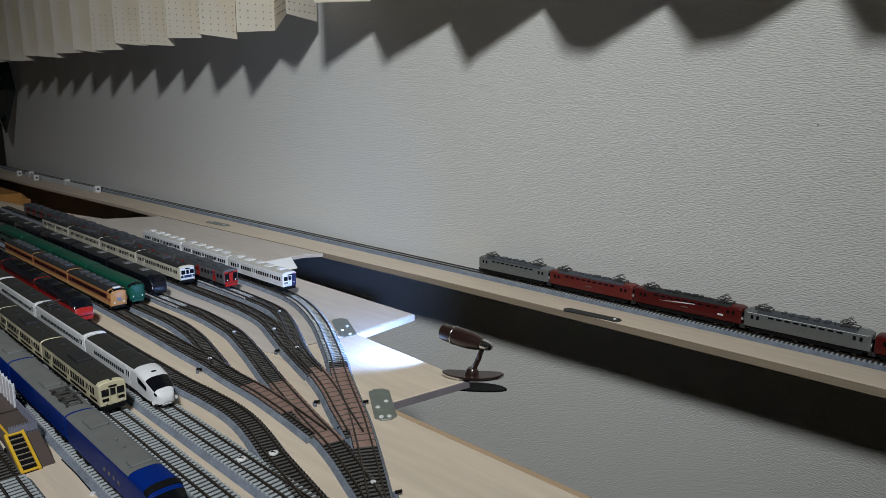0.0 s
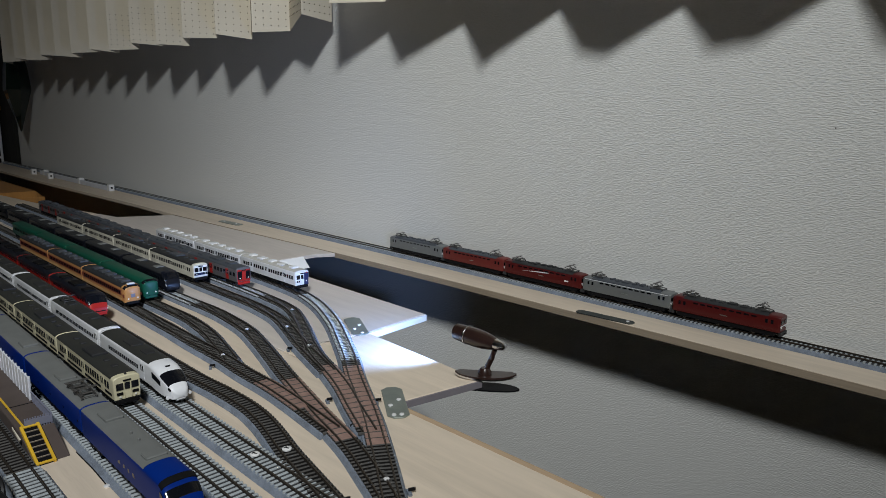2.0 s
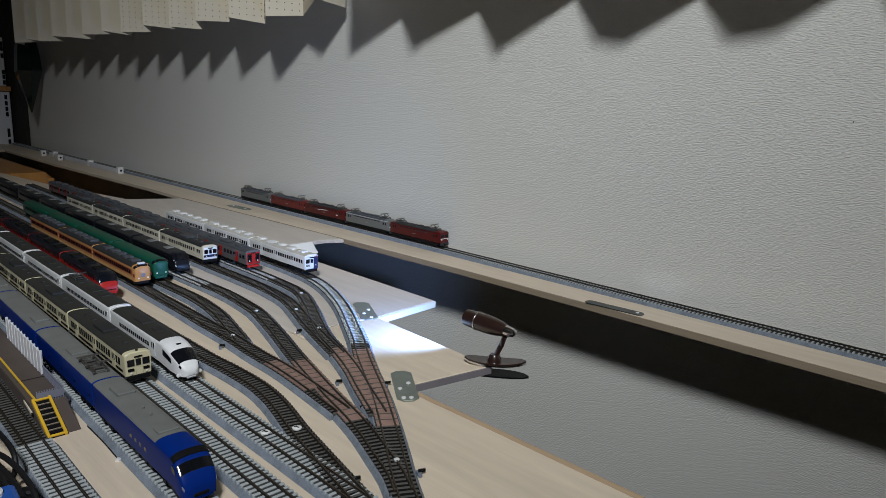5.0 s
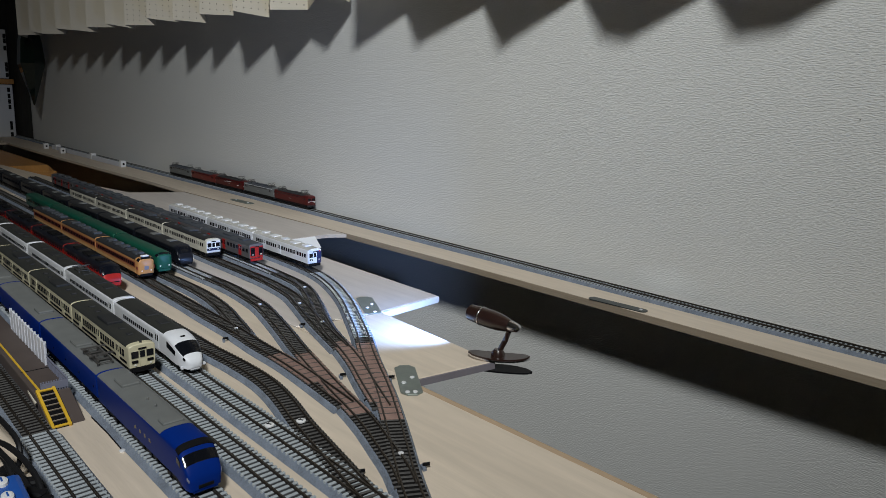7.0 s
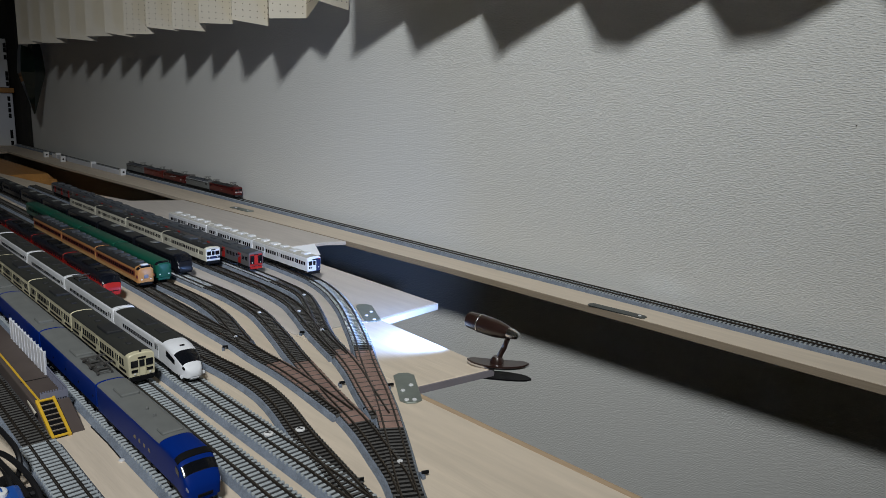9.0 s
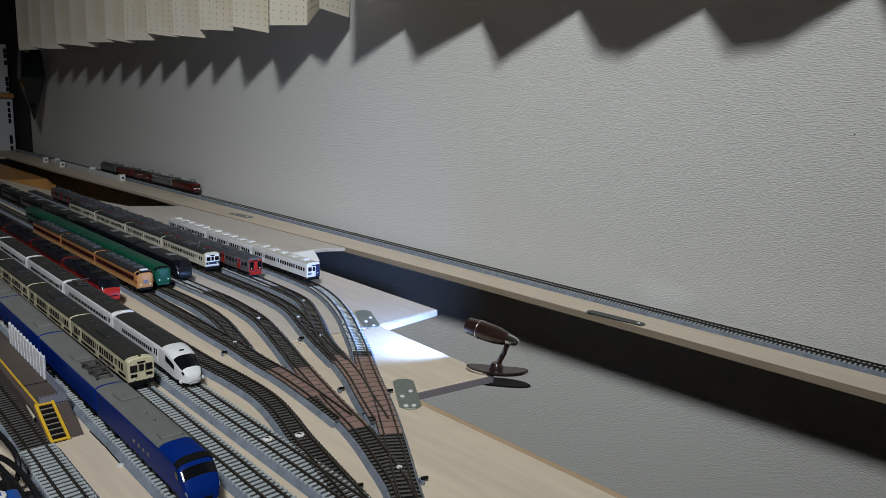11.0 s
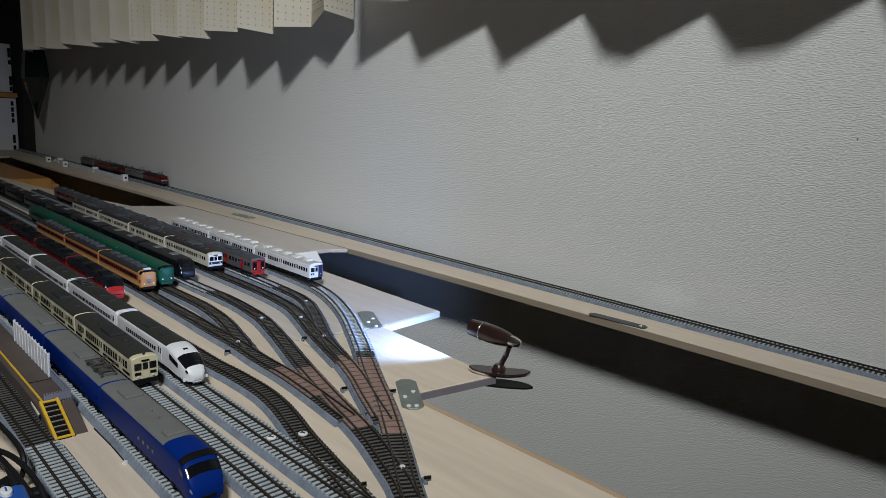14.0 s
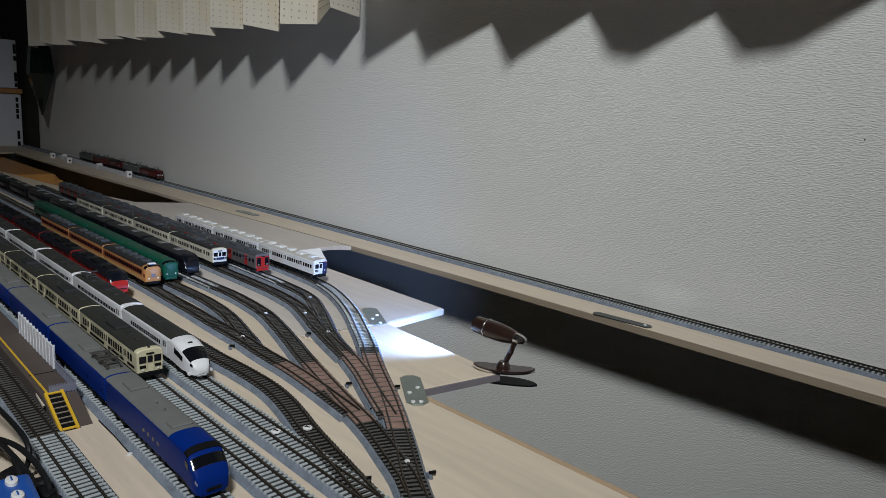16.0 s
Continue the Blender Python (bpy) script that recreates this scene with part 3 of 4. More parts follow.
def car(name, label, category, group, L, nose, paint, roof, spec):
    """One coach: front at x 0, running back to -L; z 0 on the rail head."""
    t = thing(name, label, category, group)
    secs = NOSES[nose](L)
    xs = [s[0] for s in secs]
    part("body", hull(secs, xs), paint, t, smooth=True)
    start = {"flat": 0.9, "mid": 0.75, "bullet": 34, "slant": 13, "round": 7, "hood": 36}[nose]
    start = spec.get("roof_from", start)
    rv = spec.get("roof_v", 0.318)
    if roof is not None:
        part("roof", skin(secs, -start - spec.get("roof_in", 0), -L + .7 + spec.get("roof_in", 0), rv, 1 - rv, 0.3, 2, 14), roof, t, smooth=True)
    underframe(t, L, True, front=8 if nose in ("bullet", "slant") else 0)
    bogie(t, -20)
    bogie(t, -L + 20)
    w, h, zc, pitch = spec.get("win", (3.6, 4.4, 16.2, 6.0))
    lo, hi = spec.get("span", (start + 6, L - 9))
    doors = spec.get("doors", ())
    x = lo
    while x < hi:
        if all(abs(x - d) > 4.6 for d in doors):
            for s in (-1, 1):
                piece("window", side_window(w, h), t, pose(-x * MM, s * 9.72 * MM, zc * MM))
        x += pitch
    dm = spec.get("door_mat", paint)
    for d in doors:
        for s in (-1, 1):
            dr = part("door", bx(-d - 3.6, -d + 3.6, s * 9.78 - .14, s * 9.78 + .14, 7.4, 20.4, .1), dm, t)
            for o in (-1.8, 1.8):
                piece("pane", side_window(1.9, 5.0), dr, pose((-d + o) * MM, s * 9.86 * MM, 16.4 * MM))
    for z, hh, m_ in spec.get("stripes", ()):
        for s in (-1, 1):
            part("stripe", bx(-L + .8, -start, s * 9.66 - .1, s * 9.66 + .1, z, z + hh), m_, t)
    for x, ww, hh, ll in spec.get("roof_units", ()):
        part("roof_unit", bx(-x - ll / 2, -x + ll / 2, -ww, ww, secs[-2][4] - .8, secs[-2][4] + .35 + hh, .5), spec.get("unit_mat", roof or paint), t)
    for x in spec.get("pantographs", ()):
        pantograph(t, -x, secs[-2][4] + .4)
    face = spec.get("face")
    if face:
        face(t, secs)
    part("coupler", bx(-L - 1.2, -L + 3, -1.2, 1.2, 4.2, 5.6), M_BLACK, t)
    return t


def face_flat(panel, n=3, skirt=None, band=None, lamp_z=11.2, zw=16.6, surround=False, low_lamp=False):
    def build(t, secs):
        if panel is not None:
            part("front_panel", bx(-.3, .35, -8.6, 8.6, 7.2, 21.6, .3), panel, t)
        if surround:
            part("window_surround", bx(.2, .48, -8.0, 8.0, 9.6, 20.0, .3), M_BLACK, t)
            part("gangway_door", bx(.3, .7, -2.6, 2.6, 7.4, 20.6, .2), P_RED, t)
        if n == 3:
            for yc, w in ((-5.5, 5.2), (0, 3.6), (5.5, 5.2)):
                part("windscreen", bx(.2, .6, yc - w / 2, yc + w / 2, zw - 2.6, zw + 2.6, .2), M_GLASS, t)
        else:
            part("windscreen", bx(.2, .6, -7.6, 7.6, zw - 2.8, zw + 2.8, .3), M_GLASS, t)
        if band is not None:
            part("front_band", bx(.2, .55, -8.7, 8.7, 9.6, 12.6, .1), band, t)
        for s in (-1, 1):
            part("lamp_case", bx(.3, .75, s * 5.6 - 2.3, s * 5.6 + 2.3, lamp_z - 1.1, lamp_z + 1.1, .2), M_BLACK, t)
            part("headlight", lathe([(.85 * MM, .7 * MM), (.7 * MM, 1.05 * MM)], 12, "x"), M_LENS, t).matrix_basis = pose(0, s * 5.6 * MM, (lamp_z - (2.4 if low_lamp else 0)) * MM)
        if low_lamp:
            for yy in (-2.5, 2.5):
                part("door_post", bx(.2, .75, yy - .3, yy + .3, 6.8, 20.0, .1), P_CREAM, t)
            part("horn", bx(-3.4, -1.6, -.8, .8, 24.0, 26.4, .4), R_DARK, t)
        part("number_box", bx(.3, .7, -3, 3, 20.2, 21.6, .2), M_BLACK, t)
        part("pilot", bx(-1, .6, -8.2, 8.2, 3.0, 6.4, .4), skirt or M_BLACK, t)
    return build


def face_bullet(t, secs):
    part("windscreen", skin(secs, -5.6, -16.2, 0.355, 0.645, 0.35, 8, 12), M_GLASS, t, smooth=True)
    for s in (0, 1):
        v0, v1 = (0.185, 0.285) if not s else (0.715, 0.815)
        part("side_window", skin(secs, -15.0, -29, v0, v1, 0.3, 6, 4), M_GLASS, t, smooth=True)
        a, b = (0.30, 0.345) if not s else (0.655, 0.70)
        part("headlight", skin(secs, -3.4, -5.2, a, b, 0.5, 3, 3), M_BLACK, t, smooth=True)
    part("nose_window", skin(secs, -21.5, -23, 0.488, 0.512, 0.45, 2, 2), M_BLACK, t)
    part("pilot", bx(-8, -.6, -4.4, 4.4, 1.6, 5.0, 1.3), P_WHITE, t)
    for s in (-1, 1):
        part("skirt_lamp", lathe([(1.3 * MM, -.5 * MM), (1.2 * MM, .6 * MM)], 12, "x"), P_WHITE, t).matrix_basis = pose(-5 * MM, s * 8.6 * MM, 4.4 * MM)


def face_hood(t, secs):
    part("windscreen", skin(secs, -4.6, -8.6, 0.35, 0.65, 0.35, 6, 12), M_GLASS, t, smooth=True)
    part("visor", skin(secs, -10.8, -14.6, 0.33, 0.67, 0.5, 4, 12), M_BLACK, t, smooth=True)
    for x in (51, 58, 65, 72):
        for s in (-1, 1):
            part("side_mark", bx(-x - 1.1, -x + 1.1, s * 9.9 - .15, s * 9.9 + .15, 12.2, 14.2, .1), P_GOLD, t, "dull gold side mark")
    part("grille", bx(-.6, .35, -4.4, 4.4, 4.2, 6.4, .4), M_BLACK, t)
    for s in (0, 1):
        v0, v1 = (0.2, 0.27) if not s else (0.73, 0.8)
        part("side_window", skin(secs, -9.5, -13.5, v0, v1, 0.3, 3, 3), M_GLASS, t)
        a, b = (0.24, 0.29) if not s else (0.71, 0.76)
        part("headlight", skin(secs, -1.0, -2.2, a, b, 0.45, 3, 3), M_GREYFENCE, t, smooth=True)
    part("pilot", bx(-6, -.3, -7.2, 7.2, 1.6, 4.0, .8), P_BLUE, t)


def face_slant(glass_v=(0.34, 0.66), band=None):
    def build(t, secs):
        part("windscreen", skin(secs, -2.7, -8.0, glass_v[0], glass_v[1], 0.3, 6, 10), M_GLASS, t, smooth=True)
        for s in (0, 1):
            a, b = (0.22, 0.3) if not s else (0.7, 0.78)
            part("headlight", skin(secs, -.5, -1.4, a, b, 0.4, 3, 3), M_LENS, t, smooth=True)
            v0, v1 = (0.2, 0.28) if not s else (0.72, 0.8)
            part("side_window", skin(secs, -7.5, -11.5, v0, v1, 0.25, 3, 3), M_GLASS, t)
        part("pilot", bx(-6, .3, -7.4, 7.4, 2.2, 5.0, .8), band or M_BLACK, t)
    return build


def face_dark_top(t, secs):
    """Red sloping nose under a black cab roof and wrap-round glass."""
    face_slant((0.29, 0.71), P_RED)(t, secs)
    part("cab_roof", skin(secs, -8.1, -13.2, 0.215, 0.785, 0.3, 4, 14), P_BLACK, t, "black cab roof", smooth=True)
    part("nose_band", bx(-1.2, .3, -6.2, 6.2, 6.6, 7.6, .3), M_BLACK, t)


def face_round(glass, band, cap=None):
    def build(t, secs):
        for v0, v1 in ((0.315, 0.42), (0.43, 0.57), (0.58, 0.685)):
            part("windscreen", skin(secs, -.8, -3.4, v0, v1, 0.3, 4, 6), glass, t, smooth=True)
        if cap is not None:
            part("front_badge", bx(-.4, .3, -2.4, 2.4, 10.4, 14.6, .3), M_GREYFENCE, t)
            for s in (-1, 1):
                part("side_band", bx(-5, -.9, s * 9.2 - .4, s * 9.2 + .4, 11, 14.5, .3), P_MAROON, t)
        for s in (-1, 1):
            part("headlight", lathe([(1.1 * MM, .0), (.9 * MM, .5 * MM)], 12, "x"), M_LENS, t).matrix_basis = pose(-.4 * MM, s * 5.0 * MM, 9.4 * MM)
        if cap is not None:
            part("front_cowl", bx(-7, -2.2, -4.2, 4.2, 24.2, 26.2, .8), cap, t)
        part("pilot", bx(-5, -.4, -7, 7, 2.4, 6.4, .8), band, t)
    return build


def face_split(t, secs):
    """White cab front whose other half is dark, with a red marker lamp on top."""
    face_flat(P_WHITE, 3)(t, secs)
    part("dark_panel", bx(.3, .85, 2.6, 8.7, 6.6, 21.8, .25), P_NAVY, t, "dark blue half of the cab front")
    part("marker_lamp", lathe([(.9 * MM, .6 * MM), (.7 * MM, 1.2 * MM)], 12, "x"), P_RED, t, "red marker lamp").matrix_basis = pose(0, 6.4 * MM, 21.4 * MM)


def paint(name, c, rough=0.38, var=0.06, coat=0.15):
    m = mat(name, c, rough, var=var, scale=200, coat=coat)
    m.node_tree.nodes["Principled BSDF"].inputs["Specular IOR Level"].default_value = 0.28
    return m


P_WHITE, P_CREAM = paint("white_paint", (0.80, 0.815, 0.85)), paint("cream_paint", (0.66, 0.61, 0.42))
P_IVORY, P_BLUE = paint("ivory_paint", (0.70, 0.67, 0.56)), paint("deep_blue_paint", (0.002, 0.022, 0.185), 0.42, coat=0.0)
P_BLUE.node_tree.nodes["Principled BSDF"].inputs["Specular IOR Level"].default_value = 0.06
P_NAVY, P_RED = paint("navy_paint", (0.02, 0.03, 0.10)), paint("red_paint", (0.42, 0.018, 0.014))
P_DKRED, P_GREY = paint("dark_red_paint", (0.088, 0.0075, 0.007)), paint("grey_paint", (0.125, 0.12, 0.125))
P_BLACK, P_GREEN = paint("black_paint", (0.009, 0.010, 0.015), 0.3), paint("green_paint", (0.006, 0.085, 0.052), 0.4)
P_RED2 = paint("deep_red_paint", (0.30, 0.014, 0.011))
P_GOLD = paint("dull_gold_paint", (0.20, 0.17, 0.09))
P_CREAMY = paint("pale_orange_paint", (0.58, 0.36, 0.16))
P_ORANGE, P_MAROON = paint("orange_paint", (0.52, 0.26, 0.095)), paint("maroon_band", (0.22, 0.045, 0.03))
P_SILVER, P_BRICK = mat("silver_paint", (0.175, 0.186, 0.185), 0.42, 0.2, var=0.08, scale=150), paint("brick_red_paint", (0.15, 0.024, 0.020))
R_DARK, R_GREY = mat("dark_grey_roof", (0.021, 0.022, 0.024), 0.65, var=0.2, scale=90), mat("grey_roof", (0.165, 0.172, 0.168), 0.6, var=0.12, scale=90)
R_SLATE = mat("slate_roof", (0.060, 0.068, 0.082), 0.55, var=0.15, scale=90)
R_PALE, R_OLIVE = mat("pale_roof", (0.52, 0.51, 0.48), 0.6, var=0.12, scale=90), mat("olive_grey_roof", (0.026, 0.027, 0.024), 0.65, var=0.15, scale=90)

AC = [(30, 5.5, 1.2, 14), (66, 6, 1.6, 22), (104, 5.5, 1.2, 14)]
FANS = [(24, 2.2, .8, 5), (40, 2.2, .8, 5), (66, 6, 1.8, 24), (94, 2.2, .8, 5), (110, 2.2, .8, 5)]
R0 = RAILTOP + 0.0003


def make_train(k, front, kinds, L):
    """kinds: functions that build a coach once each; repeats are copies."""
    made = {}
    x = front
    (xa, ya), (xb, yb) = LINES[k][:2]
    slope = (yb - ya) / (xb - xa)
    for i, fn in enumerate(kinds):
        m = pose(x, ya + slope * (x - xa), R0, 0, 0, math.degrees(math.atan(slope)))
        if fn in made:
            copy_thing(made[fn], m)
        else:
            made[fn] = fn()
            made[fn].matrix_basis = m
        x -= L[i] if isinstance(L, (list, tuple)) else L


def coach(label, group, nose, pt, rf, spec, L=131.5):
    return lambda: car("railway_coach", label, "model train", group, L, nose, pt, rf, spec)


# white suburban railcar
g = "coaches of the white railcar"
sp = dict(win=(3.6, 4.6, 15.8, 5.2), doors=(28, 66, 104), roof_units=[(18, 4.5, 1.8, 9), (42, 5.5, 1.2, 12), (66, 4.5, 1.8, 9), (90, 5.5, 1.2, 12), (114, 4.5, 1.8, 9)], unit_mat=P_WHITE, roof_v=0.36)
make_train(1, -0.682, [coach("white model railcar with blue-lit driving cab", g, "flat", P_WHITE, R_PALE, dict(sp, face=face_split)),
                              *[coach("white model railcar coach with pale roof", g, "mid", P_WHITE, R_PALE, sp)] * 2], 0.1335)
# grey train with red ends
g = "coaches of the grey and red train"
sp = dict(win=(5.2, 4.8, 15.8, 8.0), doors=(24, 66, 108), door_mat=P_RED, roof_units=AC)
cab = coach("dark grey model railcar with red driving cab and doors", g, "flat", P_GREY, R_SLATE, dict(sp, face=face_flat(P_RED, 3, skirt=P_RED, zw=15.6, surround=True)))
mid = coach("dark grey model coach with red doors", g, "mid", P_GREY, R_SLATE, sp)
make_train(2, -0.744, [cab, mid, mid, cab, mid, mid], 0.1335)
# ivory train
g = "coaches of the ivory train"
sp = dict(win=(3.4, 4.6, 15.8, 5.6), doors=(24, 66, 108), roof_units=FANS, unit_mat=R_SLATE)
make_train(3, -0.799, [coach("ivory model train with blue bands on its cab", g, "flat", P_IVORY, R_DARK, dict(sp, roof_from=4.5, face=face_flat(P_WHITE, 3, band=P_NAVY))),
                              *[coach("ivory model coach with dark grey roof", g, "mid", P_IVORY, R_DARK, sp)] * 3], 0.1335)
# black express
g = "coaches of the black express"
sp = dict(win=(4.6, 4.0, 15.6, 6.2), roof_units=[(40, 5, .8, 11), (90, 5, .8, 11)], unit_mat=R_GREY)
make_train(4, -0.776, [coach("black model express with slanted windscreen", g, "slant", P_BLACK, R_DARK, dict(sp, face=face_slant())),
                              *[coach("black model express coach", g, "mid", P_BLACK, R_DARK, sp)] * 6], 0.1385)
# green train
g = "coaches of the green train"
sp = dict(win=(6.0, 4.2, 15.4, 9.0), doors=(12,))
make_train(5, -0.758, [coach("green model railcar with rounded nose", g, "round", P_GREEN, None, dict(sp, face=face_round(M_GLASS, P_GREEN))),
                              *[coach("green model coach with green roof", g, "mid", P_GREEN, None, sp)] * 3], 0.1335)
# orange express
g = "coaches of the orange express"
sp = dict(win=(5.0, 4.0, 15.6, 6.4), stripes=[(12.6, 6.2, P_MAROON), (7.0, 2.6, P_CREAMY)], roof_units=[(22, 5, 2, 10), (42, 5, 2, 10), (62, 5, 2, 10), (82, 5, 2, 10), (104, 5, 2, 10)], unit_mat=R_SLATE)
make_train(6, -0.747, [coach("orange and cream model express with domed cab", g, "round", P_ORANGE, R_DARK, dict(sp, face=face_round(M_GLASS, M_BLACK, P_WHITE))),
                              *[coach("orange model express coach with brown window band", g, "mid", P_ORANGE, R_DARK, sp)] * 2], 0.1335)
# red train
g = "coaches of the red train"
sp = dict(win=(5.0, 2.4, 16.6, 7.4), roof_v=0.235, roof_units=AC, unit_mat=M_BLACK)
make_train(7, -0.728, [coach("bright red model express head with black roof and sloping nose", g, "slant", P_RED, P_BLACK, dict(sp, face=face_dark_top)),
                              *[coach("dark red model coach with black roof", g, "mid", P_RED2, P_BLACK, sp)] * 5], 0.1335)
# white tilting express
g = "coaches of the white express"
sp = dict(win=(3.0, 3.4, 15.2, 4.3), span=(16, 120), doors=(8,), roof_v=0.365, roof_in=3.0, roof_units=[(40, 4, .5, 10), (66, 5, .6, 20), (100, 4, .5, 8)], unit_mat=R_DARK)
head = dict(win=(3.0, 3.4, 15.2, 4.3), span=(58, 122), roof_v=0.365, roof_in=3.0, roof_units=[(60, 4, .5, 12), (90, 5, .6, 20)], unit_mat=R_DARK, doors=(48,), face=face_bullet)
make_train(8, -0.466, [coach("glossy white model express head with rounded nose", g, "bullet", P_WHITE, R_OLIVE, head, 141.5),
                               *[coach("white model express coach with dark roof panel", g, "mid", P_WHITE, R_OLIVE, dict(sp, pantographs=(114,)), 137.0)],
                               *[coach("white model express coach with dark roof panel", g, "mid", P_WHITE, R_OLIVE, sp, 137.0)] * 4], [0.1435, 0.139, 0.139, 0.139, 0.139, 0.139])
# cream commuter train
g = "coaches of the cream commuter train"
sp = dict(win=(3.5, 5.6, 15.9, 5.2), doors=(23, 66, 109), roof_units=FANS, unit_mat=R_DARK, stripes=[(8.8, 1.9, M_BLACK)])
cab = coach("cream model commuter car with flat driving cab", g, "flat", P_CREAM, R_OLIVE, dict(sp, roof_from=5.5, face=face_flat(None, 3, low_lamp=True)))
mid = coach("cream model commuter coach with olive-grey roof", g, "mid", P_CREAM, R_OLIVE, sp)
make_train(9, -0.487, [cab, mid, mid, mid, mid], 0.1335)
# deep blue train
g = "coaches of the blue train"
sp = dict(win=(1.6, 1.4, 13.0, 30.0), roof_v=0.345, roof_units=[(24, 5.5, 1.6, 16)], unit_mat=R_GREY)
make_train(10, -0.310, [coach("deep blue model locomotive with slanted glossy nose", g, "hood", P_BLUE, R_GREY, dict(sp, win=(2.0, 1.6, 12.5, 8.0), span=(50, 82), roof_v=0.345, roof_units=[(112, 5.5, 1.6, 16), (44, 6, 1.2, 9), (66, .8, 2, 1.4), (78, .8, 2, 1.4)], face=face_hood), 138.5),
                                 coach("deep blue model coach with grey roof and pantograph", g, "mid", P_BLUE, R_GREY, dict(sp, roof_units=[(62, 5.5, 1.6, 16)], pantographs=(17, 33))),
                                 *[coach("deep blue model coach with grey roof", g, "mid", P_BLUE, R_GREY, sp)] * 4], [0.1405] + [0.1335] * 5)


# ---- electric locomotives on the wall shelf ----
def locomotive(label, L, body, cab, roof=R_GREY, wing=False, line=None):
    t = thing("electric_locomotive", label, "locomotive", "coupled locomotives")
    W, z0, ze, zt = 9.4, 7.0, 21.6, 24.0
    secs = [(0, W * .9, z0, ze - .8, zt - 1.4), (-1.4, W * .96, z0, ze - .2, zt - .6), (-4, W, z0, ze, zt), (-L + 4, W, z0, ze, zt), (-L + 1.4, W * .96, z0, ze - .2, zt - .6), (-L, W * .9, z0, ze - .8, zt - 1.4)]
    part("body", hull(secs, [s[0] for s in secs]), body, t, smooth=True)
    part("roof", skin(secs, -12, -L + 12, 0.315, 0.685, 0.25, 2, 12), roof, t, smooth=True)
    underframe(t, L, True)
    part("frame_side", bx(-L + 6, -6, -8.3, 8.3, 2.2, 7.2), M_BLACK, t)
    for xb in (-20, -L / 2, -L + 20):
        bogie(t, xb)
    n = 9
    for i in range(n):
        x = 26 + (L - 52) * i / (n - 1)
        for s in (-1, 1):
            piece("louvre", side_window((L - 52) / n * .78, 1.7), t, pose(-x * MM, s * 9.42 * MM, 19.2 * MM))
    for s in (-1, 1):
        for x in (8, 13.5, L - 8, L - 13.5):
            piece("cab_window", side_window(2.6, 4.0), t, pose(-x * MM, s * 9.42 * MM, 17.0 * MM))
        part("sill_stripe", bx(-L + 4, -4, s * 9.42 - .12, s * 9.42 + .12, 7.2, 7.9), cab, t)
        if line is not None:
            part("eave_line", bx(-L + 3, -3, s * 9.44 - .14, s * 9.44 + .14, 21.0, 21.6), line, t)
        if wing:
            part("wing_stripe", prism([(-.092, 0), (-.058, .0022), (-.05, .003), (-.052, .0036), (-.066, .0028)], -.00012, .00012), P_WHITE, t).matrix_basis = \
                Matrix.LocRotScale((.002, s * 9.46 * MM, 14.6 * MM), Euler((radians(90), 0, 0)), None)
            part("emblem", bx(-24, -18, s * 9.44 - .12, s * 9.44 + .12, 11.8, 13.6), P_WHITE, t)
        part("plate", bx(-L / 2 - 4, -L / 2 + 4, s * 9.44 - .12, s * 9.44 + .12, 12.4, 13.2), M_STEEL, t)
    for end, sg in ((0, 1), (-L, -1)):
        for yc in (-4.3, 4.3):
            part("windscreen", bx(end - .4, end + .4, yc - 3.2, yc + 3.2, 15.0, 19.0, .2), M_GLASS, t)
            part("headlight", lathe([(.9 * MM, -.5 * MM), (.9 * MM, .5 * MM)], 12, "x"), M_LENS, t).matrix_basis = pose(end * MM, yc * 1.35 * MM, 11.6 * MM)
        part("front_stripe", bx(end - .35, end + .35, -8.2, 8.2, 12.6, 13.4), P_WHITE, t)
        part("pilot", bx(end - 1.5, end + 1.5, -8, 8, 2.8, 7.0, .4), R_DARK, t)
        part("coupler", bx(end - 2.4, end + 2.4, -1.2, 1.2, 4.0, 5.6), M_BLACK, t)
    pantograph(t, -19, 24.2, True)
    pantograph(t, -L + 17, 24.2, False)
    rng = random.Random(int(L * 7) + len(label))
    x = 36
    while x < L - 36:
        w = rng.uniform(3, 9)
        part("roof_unit", bx(-x - w, -x, -rng.uniform(2, 5), rng.uniform(2, 5), 23.8, 24.8 + rng.uniform(0.2, 1.4), .3), roof, t)
        x += w + rng.uniform(2, 6)
    for x in (32, 40, 46, L - 34, L - 44):
        part("insulator", lathe([(.7 * MM, 23.9 * MM), (.5 * MM, 26.4 * MM)], 8), R_DARK, t).matrix_basis = pose(-x * MM, -2.5 * MM, 0)
    return t


LOCOS = [
    (locomotive("red electric model locomotive with black roof gear", 113.5, P_DKRED, P_DKRED, R_DARK), 0.0),
    (locomotive("silver electric model locomotive with white eave line", 113.5, P_SILVER, P_SILVER, R_SLATE, line=P_WHITE), 0.1165),
    (locomotive("dark red electric model locomotive with white wing stripe", 120.0, P_DKRED, P_DKRED, R_DARK, wing=True), 0.233),
    (locomotive("brick red electric model locomotive with grey roof", 113.5, P_BRICK, P_BRICK, R_SLATE), 0.356),
    (locomotive("silver-grey electric model locomotive", 113.5, P_SILVER, P_SILVER, R_SLATE), 0.4725),
]


